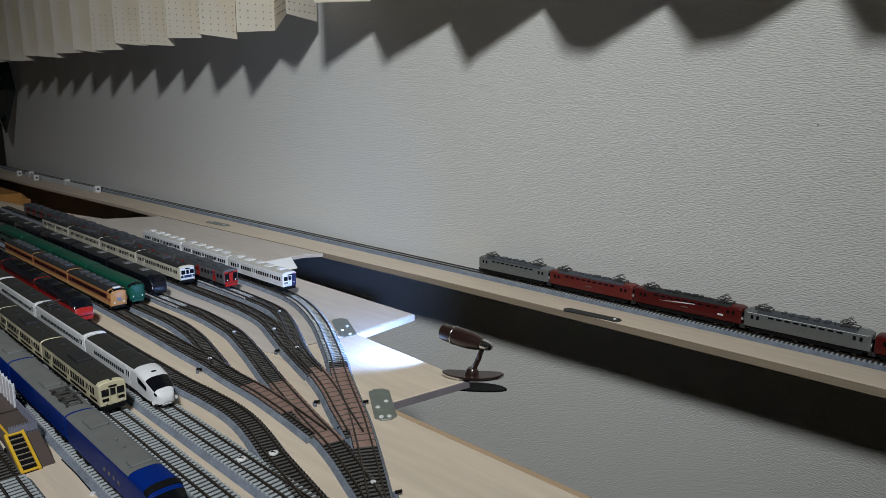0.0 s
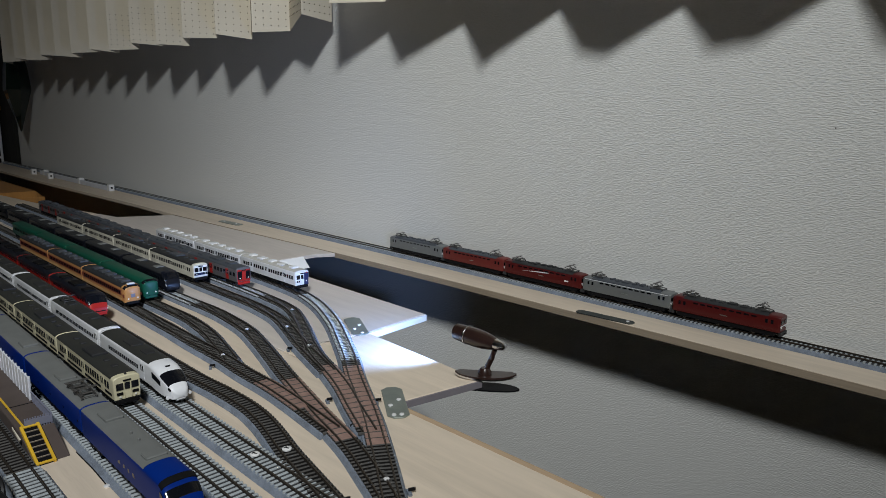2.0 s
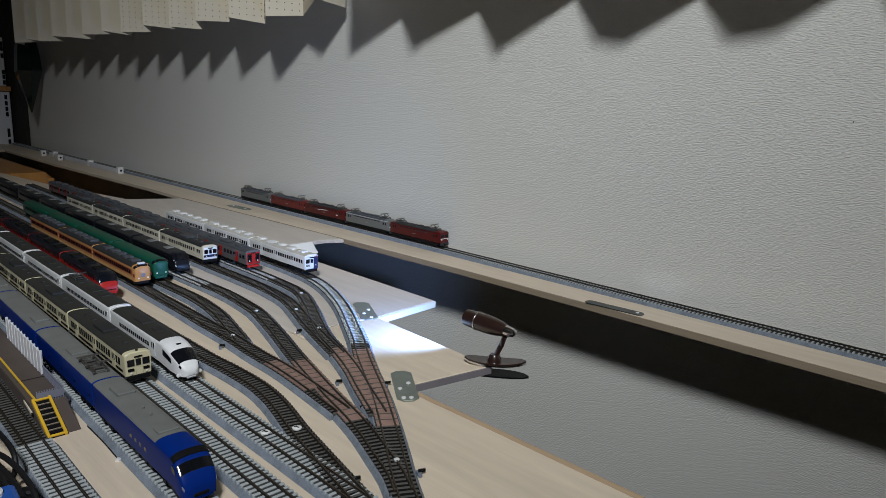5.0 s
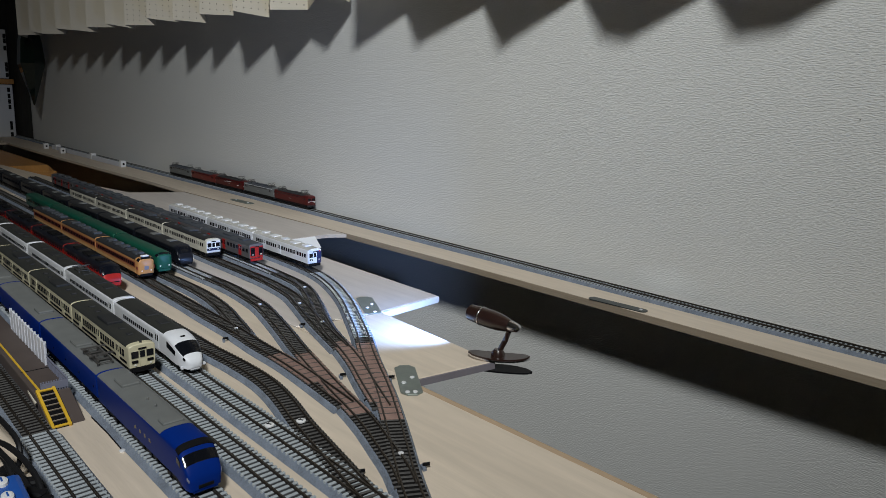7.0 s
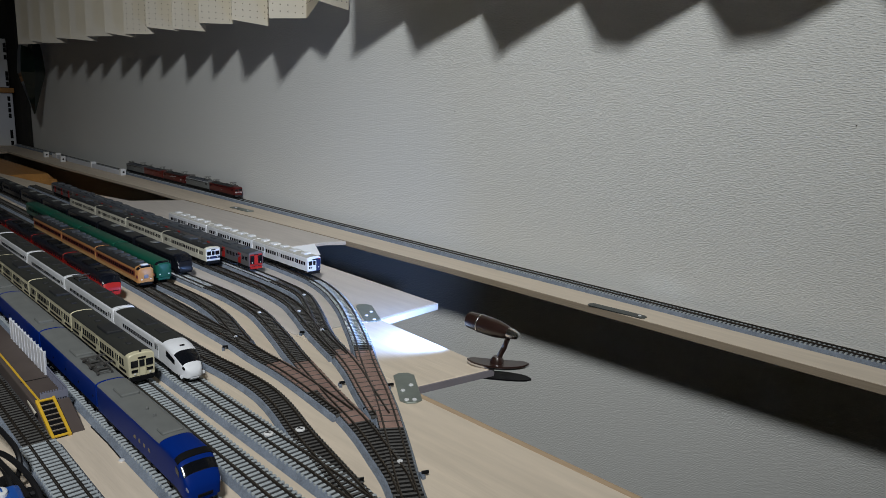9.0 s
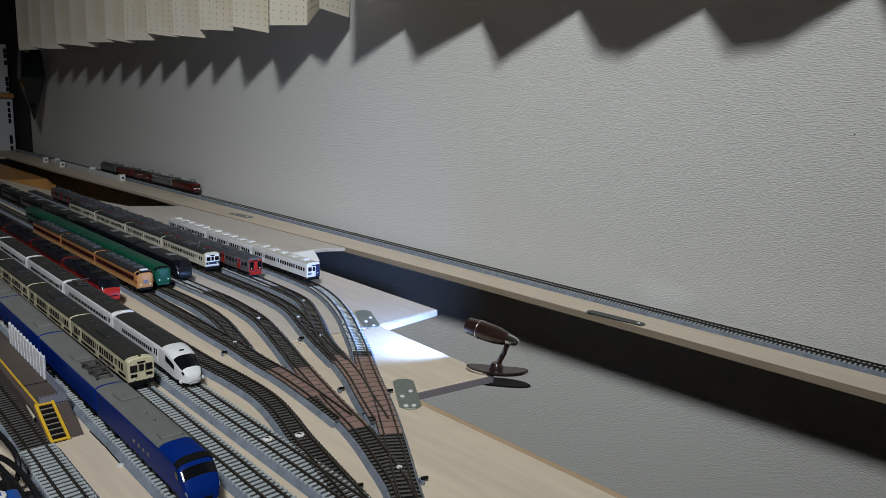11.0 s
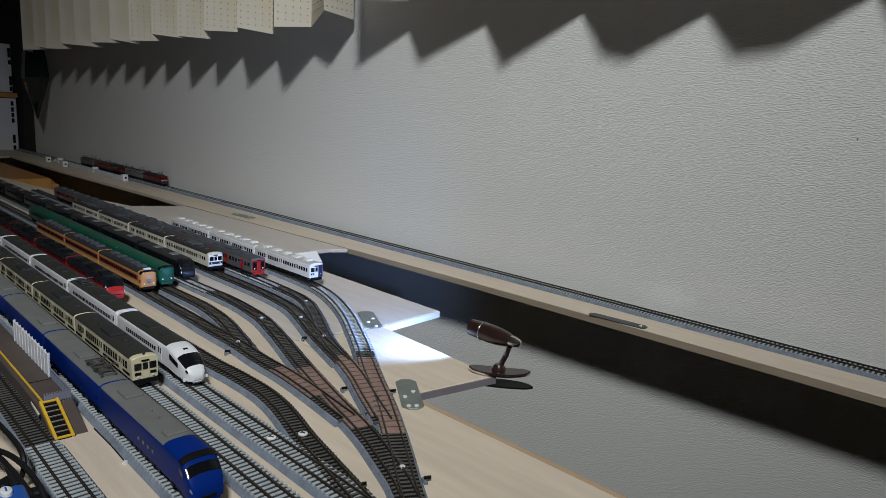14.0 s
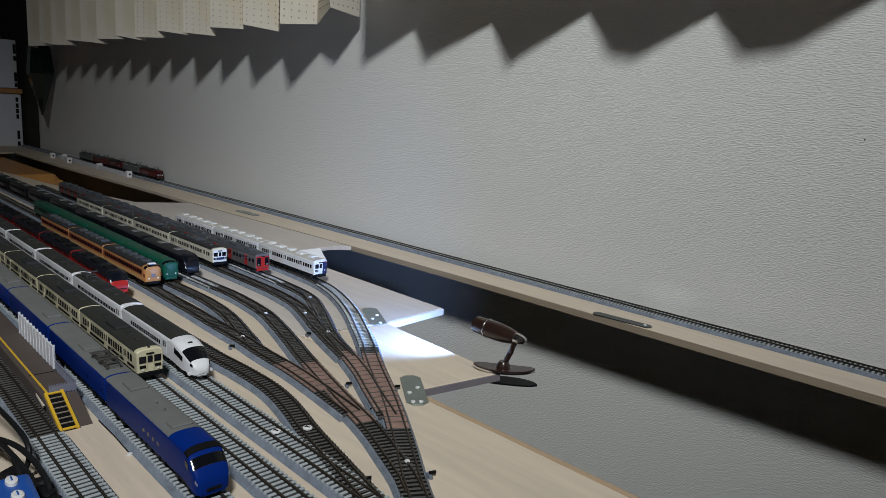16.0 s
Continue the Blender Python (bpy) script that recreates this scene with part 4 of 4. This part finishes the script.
# ---- flat metal plates and screws ----
def mending_plate(x, y, z, deg, length, width, screws, metal=M_STEEL):
    t = thing("mending_plate", "flat grey zinc mending plate screwed over a board joint", "metal plate", "mending plates", pose(x, y, z, 0, 0, deg))
    a, b, c = length / 2, width / 2, width * 0.28
    part("plate", prism([(-a + c, -b), (a - c, -b), (a, -b + c), (a, b - c), (a - c, b), (-a + c, b), (-a, b - c), (-a, -b + c)], 0.0, 0.0012, 0.0002), metal, t)
    for u, v in screws:
        part("screw", lathe([(0.0019, 0.0012), (0.0017, 0.0019), (0.0008, 0.0022)], 12), M_SCREW, t).matrix_basis = pose(u * length, v * width, 0)


mending_plate(-0.367, -0.3935, 0.0, -35, 0.058, 0.0170, ((-0.05, 0.2), (0.12, -0.25), (0.42, -0.2), (0.42, 0.15)))
mending_plate(-0.540, -0.295, 0.0, -28, 0.060, 0.0175, ((-0.02, 0.2), (0.18, -0.2), (0.42, 0.1)))
mending_plate(-0.378, -0.0700, 0.0, 4.0, 0.070, 0.0125, ((0.4, 0.0),), M_DARKPLATE)
mending_plate(-1.222, -0.066, 0.0, 3.0, 0.070, 0.016, ((-0.3, 0.0), (0.3, 0.0)))
for x, y in ((-0.403, -0.432), (-0.354, -0.447), (-0.376, -0.405), (-0.262, -0.475), (-0.281, -0.5095), (-0.532, -0.4635), (-0.524, -0.3890)):
    t = thing("switch_lever", "tiny dark turnout lever beside the rails", "lever", "turnout levers", pose(x, y, 0, 0, 0, -25))
    part("base", box(-0.003, 0.003, -0.0012, 0.0012, 0, 0.0022, 0.0003), M_BALLAST, t)
    part("arm", box(-0.0005, 0.0005, -0.0006, 0.004, 0.002, 0.0042, 0.0002), M_BLACK, t)
for x, y in ((-0.277, -0.480), (-0.542, -0.446), (-0.594, -0.392), (-0.574, -0.358), (-0.622, -0.320), (-0.511, -0.374), (-0.3950, -0.6010)):
    t = thing("track_screw", "small bright screw head holding down the track", "screw", "track screws")
    part("head", lathe([(0.0017, 0.0), (0.0019, 0.0009), (0.0012, 0.0014)], 12), M_SCREW, t, smooth=True).matrix_basis = pose(x, y, BH + 0.0012 if y > -0.6 else 0.0)


for x, y in ((-0.352, -0.502), (-0.360, -0.521)):
    t = thing("turnout_disc", "white round turnout marker with a black stroke", "marker", "turnout markers", pose(x, y, BH + 0.0009, 0, 0, 20))
    part("disc", lathe([(0.0032, 0.0), (0.0032, 0.0008), (0.0028, 0.0011)], 20), M_LABEL, t, smooth=True)
    part("stroke", box(-0.0018, 0.0018, -0.0005, 0.0005, 0.0011, 0.0014, 0.0001), M_BLACK, t)
    part("stroke_end", box(-0.0018, -0.0008, -0.0012, 0.0012, 0.0011, 0.00135, 0.0001), M_BLACK, t)


# ---- platform with stairs ----
plat = thing("station_platform", "dark brown model station platform with yellow safety line", "platform", "", pose(-0.482, -0.6115, 0, 0, 0, -1.15))
part("slab", box(-0.75, -0.0005, -0.0125, 0.0085, 0, 0.012, 0.0004), M_PLAT, plat)
part("ramp", prism([(0.0, 0.0), (0.031, 0.0), (0.0, 0.012)], -0.0085, 0.0125, 0.0002), M_PLAT, plat).matrix_basis = Matrix(((1, 0, 0, 0), (0, 0, -1, 0), (0, 1, 0, 0), (0, 0, 0, 1)))
part("safety_line", box(-0.75, -0.001, -0.0093, -0.0079, 0.0121, 0.0125), M_YELLOW, plat, "yellow safety line")
part("joint", box(-0.048, -0.0473, -0.0104, 0.0084, 0.0119, 0.0123), M_BLACK, plat)
stairs = part("stairs", box(0, 0.0362, -0.0050, 0.0050, 0, 0.0008), M_BLACK, plat)
stairs.matrix_basis = pose(-0.001, -0.0062, 0.0133, 0, 21.5, 0)
for yy in (-0.0050, 0.0050):
    part("stringer", box(-0.001, 0.0366, yy - 0.0009, yy + 0.0009, -0.0004, 0.0022, 0.0002), M_YELLOW, stairs, "yellow stair side")
for k in (0, 1):
    part("stringer", box(k * 0.035 - 0.0006, k * 0.035 + 0.0010, -0.0048, 0.0048, 0.0002, 0.0018, 0.0002), M_YELLOW, stairs)
tread = mesh_of("tread", box(-0.0003, 0.0003, -0.0042, 0.0042, 0.0, 0.0010), M_TREAD)
for k in range(6):
    piece("tread", tread, stairs, pose(0.005 + k * 0.005, 0, 0.0006))
fence = thing("platform_wall", "white model platform wall with small posts", "fence", "", pose(-0.482, -0.6115, 0.012, 0, 0, -1.15))
part("panel", box(-0.155, -0.052, 0.0068, 0.0080, 0, 0.0175, 0.0003), M_FENCE, fence)
post_me = mesh_of("post", box(-0.0005, 0.0005, 0.0065, 0.0083, 0, 0.0184), M_FENCE)
for k in range(12):
    piece("post", post_me, fence, pose(-0.153 + k * 0.0091, 0, 0))
rail_t = thing("railing", "violet-grey model railing across the platform end", "railing", "", pose(-0.482, -0.6115, 0.012, 0, 0, -1.15))
bar_me = mesh_of("bar", box(-0.0004, 0.0004, -0.0004, 0.0004, 0, 0.0075), M_GREYFENCE)
for k in range(11):
    piece("bar", bar_me, rail_t, pose(-0.002, -0.0085 + k * 0.0016, 0))
part("panel", box(-0.0026, -0.0014, -0.0088, 0.0080, 0.0012, 0.0062), M_GREYFENCE, rail_t)
for k in range(14):
    piece("bar", bar_me, rail_t, pose(-0.004 - k * 0.0034, 0.0076, 0))
part("top_bar", box(-0.050, -0.002, 0.0071, 0.0081, 0.0066, 0.0074), M_GREYFENCE, rail_t)

marker = thing("platform_tag", "small beige strip lying beside the platform", "strip", "", pose(-0.492, -0.6232, 0.0060, 0, 4, -3))
part("strip", box(-0.011, 0.011, -0.0012, 0.0012, 0, 0.0022, 0.0003), M_CLOTH, marker)
part("end_cap", box(0.0112, 0.0135, -0.0013, 0.0013, 0, 0.0024, 0.0003), M_BLACK, marker)

# ---- controller and cables ----
def eased(pts, n=7):
    """A smooth curve through points in space."""
    P = [Vector(p) for p in pts]
    P = [P[0] * 2 - P[1]] + P + [P[-1] * 2 - P[-2]]
    out = []
    for a, b, c, d in zip(P, P[1:], P[2:], P[3:]):
        for k in range(n):
            t = k / n
            out.append(0.5 * (2 * b + (c - a) * t + (2 * a - 5 * b + 4 * c - d) * t * t + (3 * b - a - 3 * c + d) * t ** 3))
    return out + [P[-2]]


ctrl = thing("train_controller", "blue plastic train controller with white oval buttons", "controller", "", pose(-0.300, -0.667, 0, 0, 0, -4))
part("case", box(-0.060, 0.040, -0.075, 0.0, 0, 0.026, 0.003, 2), M_BLUEBOX, ctrl)
for u, v in ((-0.052, -0.009), (-0.036, -0.009), (-0.020, -0.009), (-0.052, -0.024), (-0.036, -0.024), (-0.020, -0.024)):
    b = part("button", lathe([(0.0048, 0.026), (0.0045, 0.0275), (0.003, 0.028)], 18), M_LABEL, ctrl, "white oval button")
    b.matrix_basis = Matrix.LocRotScale((u, v, 0), None, (1, 0.6, 1))
    part("mark", box(-0.002, 0.002, -0.0006, 0.0006, 0.028, 0.0284), M_BLUEBOX, b)
for k, pts in enumerate((((-0.62, -0.700, 0.03), (-0.50, -0.680, 0.030), (-0.44, -0.672, 0.026), (-0.400, -0.663, 0.019), (-0.378, -0.661, 0.008), (-0.36, -0.658, 0.004), (-0.32, -0.66, 0.003)),
                         ((-0.60, -0.690, 0.036), (-0.48, -0.677, 0.034), (-0.42, -0.668, 0.026), (-0.385, -0.660, 0.016), (-0.362, -0.657, 0.008), (-0.335, -0.658, 0.004)),
                         ((-0.62, -0.690, 0.020), (-0.50, -0.676, 0.020), (-0.44, -0.668, 0.016), (-0.405, -0.659, 0.012), (-0.378, -0.656, 0.006), (-0.35, -0.66, 0.004)),
                         ((-0.58, -0.676, 0.030), (-0.47, -0.664, 0.033), (-0.425, -0.657, 0.028), (-0.405, -0.653, 0.020), (-0.398, -0.655, 0.010), (-0.402, -0.662, 0.004), (-0.41, -0.675, 0.003)),
                         ((-0.60, -0.700, 0.014), (-0.48, -0.684, 0.018), (-0.43, -0.672, 0.022), (-0.395, -0.660, 0.024), (-0.370, -0.654, 0.016), (-0.352, -0.655, 0.006), (-0.33, -0.664, 0.003)))):
    cb = thing("cable", "glossy black controller cable", "cable", "controller cables")
    part("sheath", tube(eased(pts), 0.0015, 8), M_CABLE, cb, smooth=True)
    part("plug", box(-0.006, 0.006, -0.004, 0.004, 0, 0.007, 0.0012), M_CABLE, cb).matrix_basis = pose(pts[-2][0], pts[-2][1], pts[-2][2] - 0.003, 0, 0, 40 * k)

wire = thing("feeder_wire", "thin black feeder wire lying along the track shoulder", "wire")
part("sheath", tube([(-0.4510, -0.6000, 0.0012), (-0.4230, -0.5999, 0.0010), (-0.3970, -0.6010, 0.0012)], 0.0004, 6), M_CABLE, wire, smooth=True)

# ---- small clip lamp ----
clip = thing("clip_lamp", "small dark brown bullet-shaped clip lamp with chrome tip", "lamp")
length = (HEAD_BACK - HEAD_TIP).length
headm = Matrix.Translation(HEAD_TIP) @ (HEAD_BACK - HEAD_TIP).to_track_quat("X", "Z").to_matrix().to_4x4()
head = part("head", lathe([(0.0046, 0.007), (0.0062, 0.012), (0.0076, 0.020), (0.0082, 0.030), (0.0080, 0.040), (0.0072, length), (0.0062, length), (0.0060, length - 0.004)], 28, "x"), M_BROWN, clip, smooth=True)
head.matrix_basis = headm
part("tip", lathe([(0.0012, -0.003), (0.0032, -0.0015), (0.0044, 0.003), (0.0049, 0.0075)], 24, "x"), M_CHROME, head, "polished chrome tip", smooth=True)
part("ring", lathe([(0.00835, 0.0385), (0.0086, 0.0388), (0.0086, 0.0396), (0.0083, 0.0399)], 28, "x"), M_CHROME, head, "thin chrome ring", smooth=True)
part("neck", tube([(-0.352, -0.302, 0.005), (-0.351, -0.301, 0.011), (-0.348, -0.300, 0.018), (-0.345, -0.300, 0.026), (-0.347, -0.300, 0.030)], 0.0024, 12), M_BROWN, clip, smooth=True)
part("collar", lathe([(0.0060, 0.002), (0.0058, 0.006), (0.0036, 0.009)], 20), M_BROWN, clip, smooth=True).matrix_basis = pose(-0.353, -0.3025, 0)


def leaf(name, z0, lift, mtl, grow=0.0):
    bm = bmesh.new()
    n = 14
    top, bot = [], []
    for i in range(n + 1):
        u = -1 + 2 * i / n
        w = 0.0088 * math.sqrt(max(0.0, 1 - u * u)) + 0.0002 + grow
        z = z0 + lift * u * u
        x = u * (0.0265 + grow)
        top.append([bm.verts.new((x, s * w, z + 0.0011)) for s in (-1, -0.5, 0, 0.5, 1)])
        bot.append([bm.verts.new((x, s * w, z - 0.0011 + 0.0008 * abs(s))) for s in (-1, -0.5, 0, 0.5, 1)])
    for i in range(n):
        for j in range(4):
            bm.faces.new((top[i][j], top[i + 1][j], top[i + 1][j + 1], top[i][j + 1]))
            bm.faces.new((bot[i][j], bot[i][j + 1], bot[i + 1][j + 1], bot[i + 1][j]))
        for j in (0, 4):
            bm.faces.new((top[i][j], top[i + 1][j], bot[i + 1][j], bot[i][j]))
    for i in (0, n):
        bm.faces.new([*top[i], *reversed(bot[i])])
    bmesh.ops.recalc_face_normals(bm, faces=bm.faces[:])
    return part(name, bm, mtl, clip, smooth=True)


leaf("upper_jaw", 0.0018, 0.0022, M_BROWN).matrix_basis = pose(-0.352, -0.3025, 0.0004, 0, 0, 38)
leaf("jaw_rim", 0.0006, 0.0022, M_CHROME, 0.0002).matrix_basis = pose(-0.352, -0.3025, 0.0002, 0, 0, 38)
leaf("lower_jaw", -0.0082, -0.0008, M_BLACK).matrix_basis = pose(-0.349, -0.3015, 0, 0, 0, 38)

# ---- pleated shades over the windows ----
HOLE_ME = mesh_of("perforation", box(-0.0008, 0.0008, -0.0009, 0.0009, -0.0008, 0.0008), M_HOLE)


def pleated_shade(folds, hem, label, dots, top=0.80):
    """folds: plan points from one end to the other, alternately out at a fold and back at the wall."""
    t = thing("pleated_shade", label, "window shade", "pleated window shades")
    for k, ((xa, ya), (xb, yb)) in enumerate(zip(folds, folds[1:])):
        n = Vector((yb - ya, xa - xb)).normalized() * 0.0006
        za, zb = (hem + 0.005 * math.sin(q * 1.3) + (0.014 if dots and q < 2 else 0.0) for q in (k, k + 1))
        bm = bmesh.new()
        v = [bm.verts.new(q) for q in ((xa, ya, za), (xb, yb, zb), (xb, yb, top), (xa, ya, top), (xa + n.x, ya + n.y, za), (xb + n.x, yb + n.y, zb), (xb + n.x, yb + n.y, top), (xa + n.x, ya + n.y, top))]
        for f in ((0, 1, 2, 3), (7, 6, 5, 4), (0, 4, 5, 1), (1, 5, 6, 2), (2, 6, 7, 3), (3, 7, 4, 0)):
            bm.faces.new([v[i] for i in f])
        bmesh.ops.recalc_face_normals(bm, faces=bm.faces[:])
        pl = part("pleat", bm, M_CLOTH, t)
        if k < dots:
            ang = math.degrees(math.atan2(yb - ya, xb - xa))
            nu = max(1, int(math.hypot(xb - xa, yb - ya) / 0.0108))
            for i in range(nu):
                for j in range(7):
                    f = (i + 0.5) / nu
                    piece("perforation", HOLE_ME, pl, pose(xa + (xb - xa) * f, ya + (yb - ya) * f, max(za, zb) + 0.007 + j * 0.0108, 0, 0, ang))
    xs, ys = [p[0] for p in folds], [p[1] for p in folds]
    part("head_rail", box(min(xs), max(xs), min(ys) - 0.004, -0.002, top, top + 0.03, 0.003), M_RACK, t)
    return t


left_folds = [(-0.947, -0.018), (-0.930, -0.088), (-1.024, -0.048)]
x = -1.024
for k in range(13):
    p = 0.122 * (1 + 0.07 * math.sin(k * 2.3))
    left_folds += [(x - p * 0.13, -0.110), (x - p, -0.048)]
    x -= p
right_folds = []
for k in range(10):
    flat = 0.0 if k > 6 else 0.10 + 0.04 * (6 - k)
    right_folds += [(0.612 - 0.155 * k, -0.044), (0.612 - 0.155 * (k + 0.40 - flat), -0.098), (0.612 - 0.155 * (k + 0.41 + flat), -0.098 if flat else -0.105)]
right_folds = right_folds[:-1] + [(-0.862, -0.080)]
pleated_shade(left_folds, 0.348, "cream perforated paper shade in accordion pleats", 14)
pleated_shade(right_folds, 0.379, "cream paper shade in accordion pleats beside the other", 0)

# ---- far end ----
rack = thing("slotted_rack", "white slotted steel rack with a brown shelf board", "rack")
part("upright", box(-3.02, -2.985, -0.115, -0.022, 0.0, 0.192, 0.002), M_RACK, rack)
part("upright", box(-3.02, -2.985, -0.118, -0.030, 0.212, 0.385, 0.002), M_RACK, rack)
part("shelf_board", box(-3.10, -2.975, -0.60, -0.018, 0.193, 0.211, 0.002), M_ORANGE_WOOD, rack)
slot_me = mesh_of("slot", box(-0.001, 0.001, -0.0045, 0.0045, -0.008, 0.008), M_BLACK)
for z in (0.010, 0.035, 0.050, 0.110, 0.130, 0.150, 0.172, 0.225, 0.245, 0.262, 0.320, 0.345, 0.362):
    piece("slot", slot_me, rack, pose(-2.985, -0.036, z))
# Black sheet added against the wall to fill the dark gap here.
dark = thing("dark_curtain", "added black sheet filling the dark gap by the rack", "cloth")
part("cloth", prism([(-3.28, -0.012), (-3.15, -0.008), (-3.02, -0.014), (-2.95, -0.008), (-2.86, -0.012), (-2.85, -0.001), (-3.28, -0.001)], 0.0, 1.2), M_GAP_BLACK, dark)
bottle = thing("glass_pendant", "dark green glass pendant hanging at the wall corner", "pendant")
part("glass", lathe([(0.002, 0.10), (0.020, 0.16), (0.042, 0.235), (0.036, 0.30), (0.016, 0.40), (0.010, 0.70)], 6), M_BOTTLE, bottle).matrix_basis = pose(-2.62, -0.050, 0.03)
for x, y in ((-1.885, -0.040), (-2.105, -0.040), (-2.30, -0.062), (-2.42, -0.040), (-2.47, -0.060)):
    t = thing("white_block", "small white plastic block with a black dot", "block", "white blocks on the shelf", pose(x, y - 0.006, 0))
    part("body", box(-0.007, 0.007, -0.007, 0.007, 0, 0.017, 0.001), M_LABEL, t)
    part("dot", lathe([(0.0028, 0.0068), (0.0028, 0.0075)], 12, "x"), M_BLACK, t).matrix_basis = pose(0, 0, 0.0085)
guard = thing("guard_strip", "pale grey plastic strip along the far shelf track", "strip")
part("strip", box(-2.46, -1.895, -0.052, -0.046, 0, 0.012, 0.0008), M_FENCE, guard)


# ---- what moves ----
RUN = [(0.0, 0.003), (0.5, -0.045), (1.0, -0.092), (1.5, -0.146), (2.0, -0.206), (2.5, -0.276), (3.0, -0.352), (3.5, -0.436), (4.0, -0.517), (5.2, -0.738), (6.5, -0.971), (7.0, -1.054), (7.5, -1.127), (8.0, -1.194),
       (8.5, -1.258), (9.0, -1.321), (10.2, -1.445), (11.5, -1.546), (12.0, -1.583), (12.5, -1.616), (13.0, -1.646), (13.5, -1.674), (14.0, -1.701), (14.5, -1.724), (15.0, -1.739), (15.5, -1.746), (16.0, -1.750)]


def motions():
    for loco, behind in LOCOS:
        walk(loco, [(t, pose(x - behind, -0.0185, R0)) for t, x in RUN])


motions()
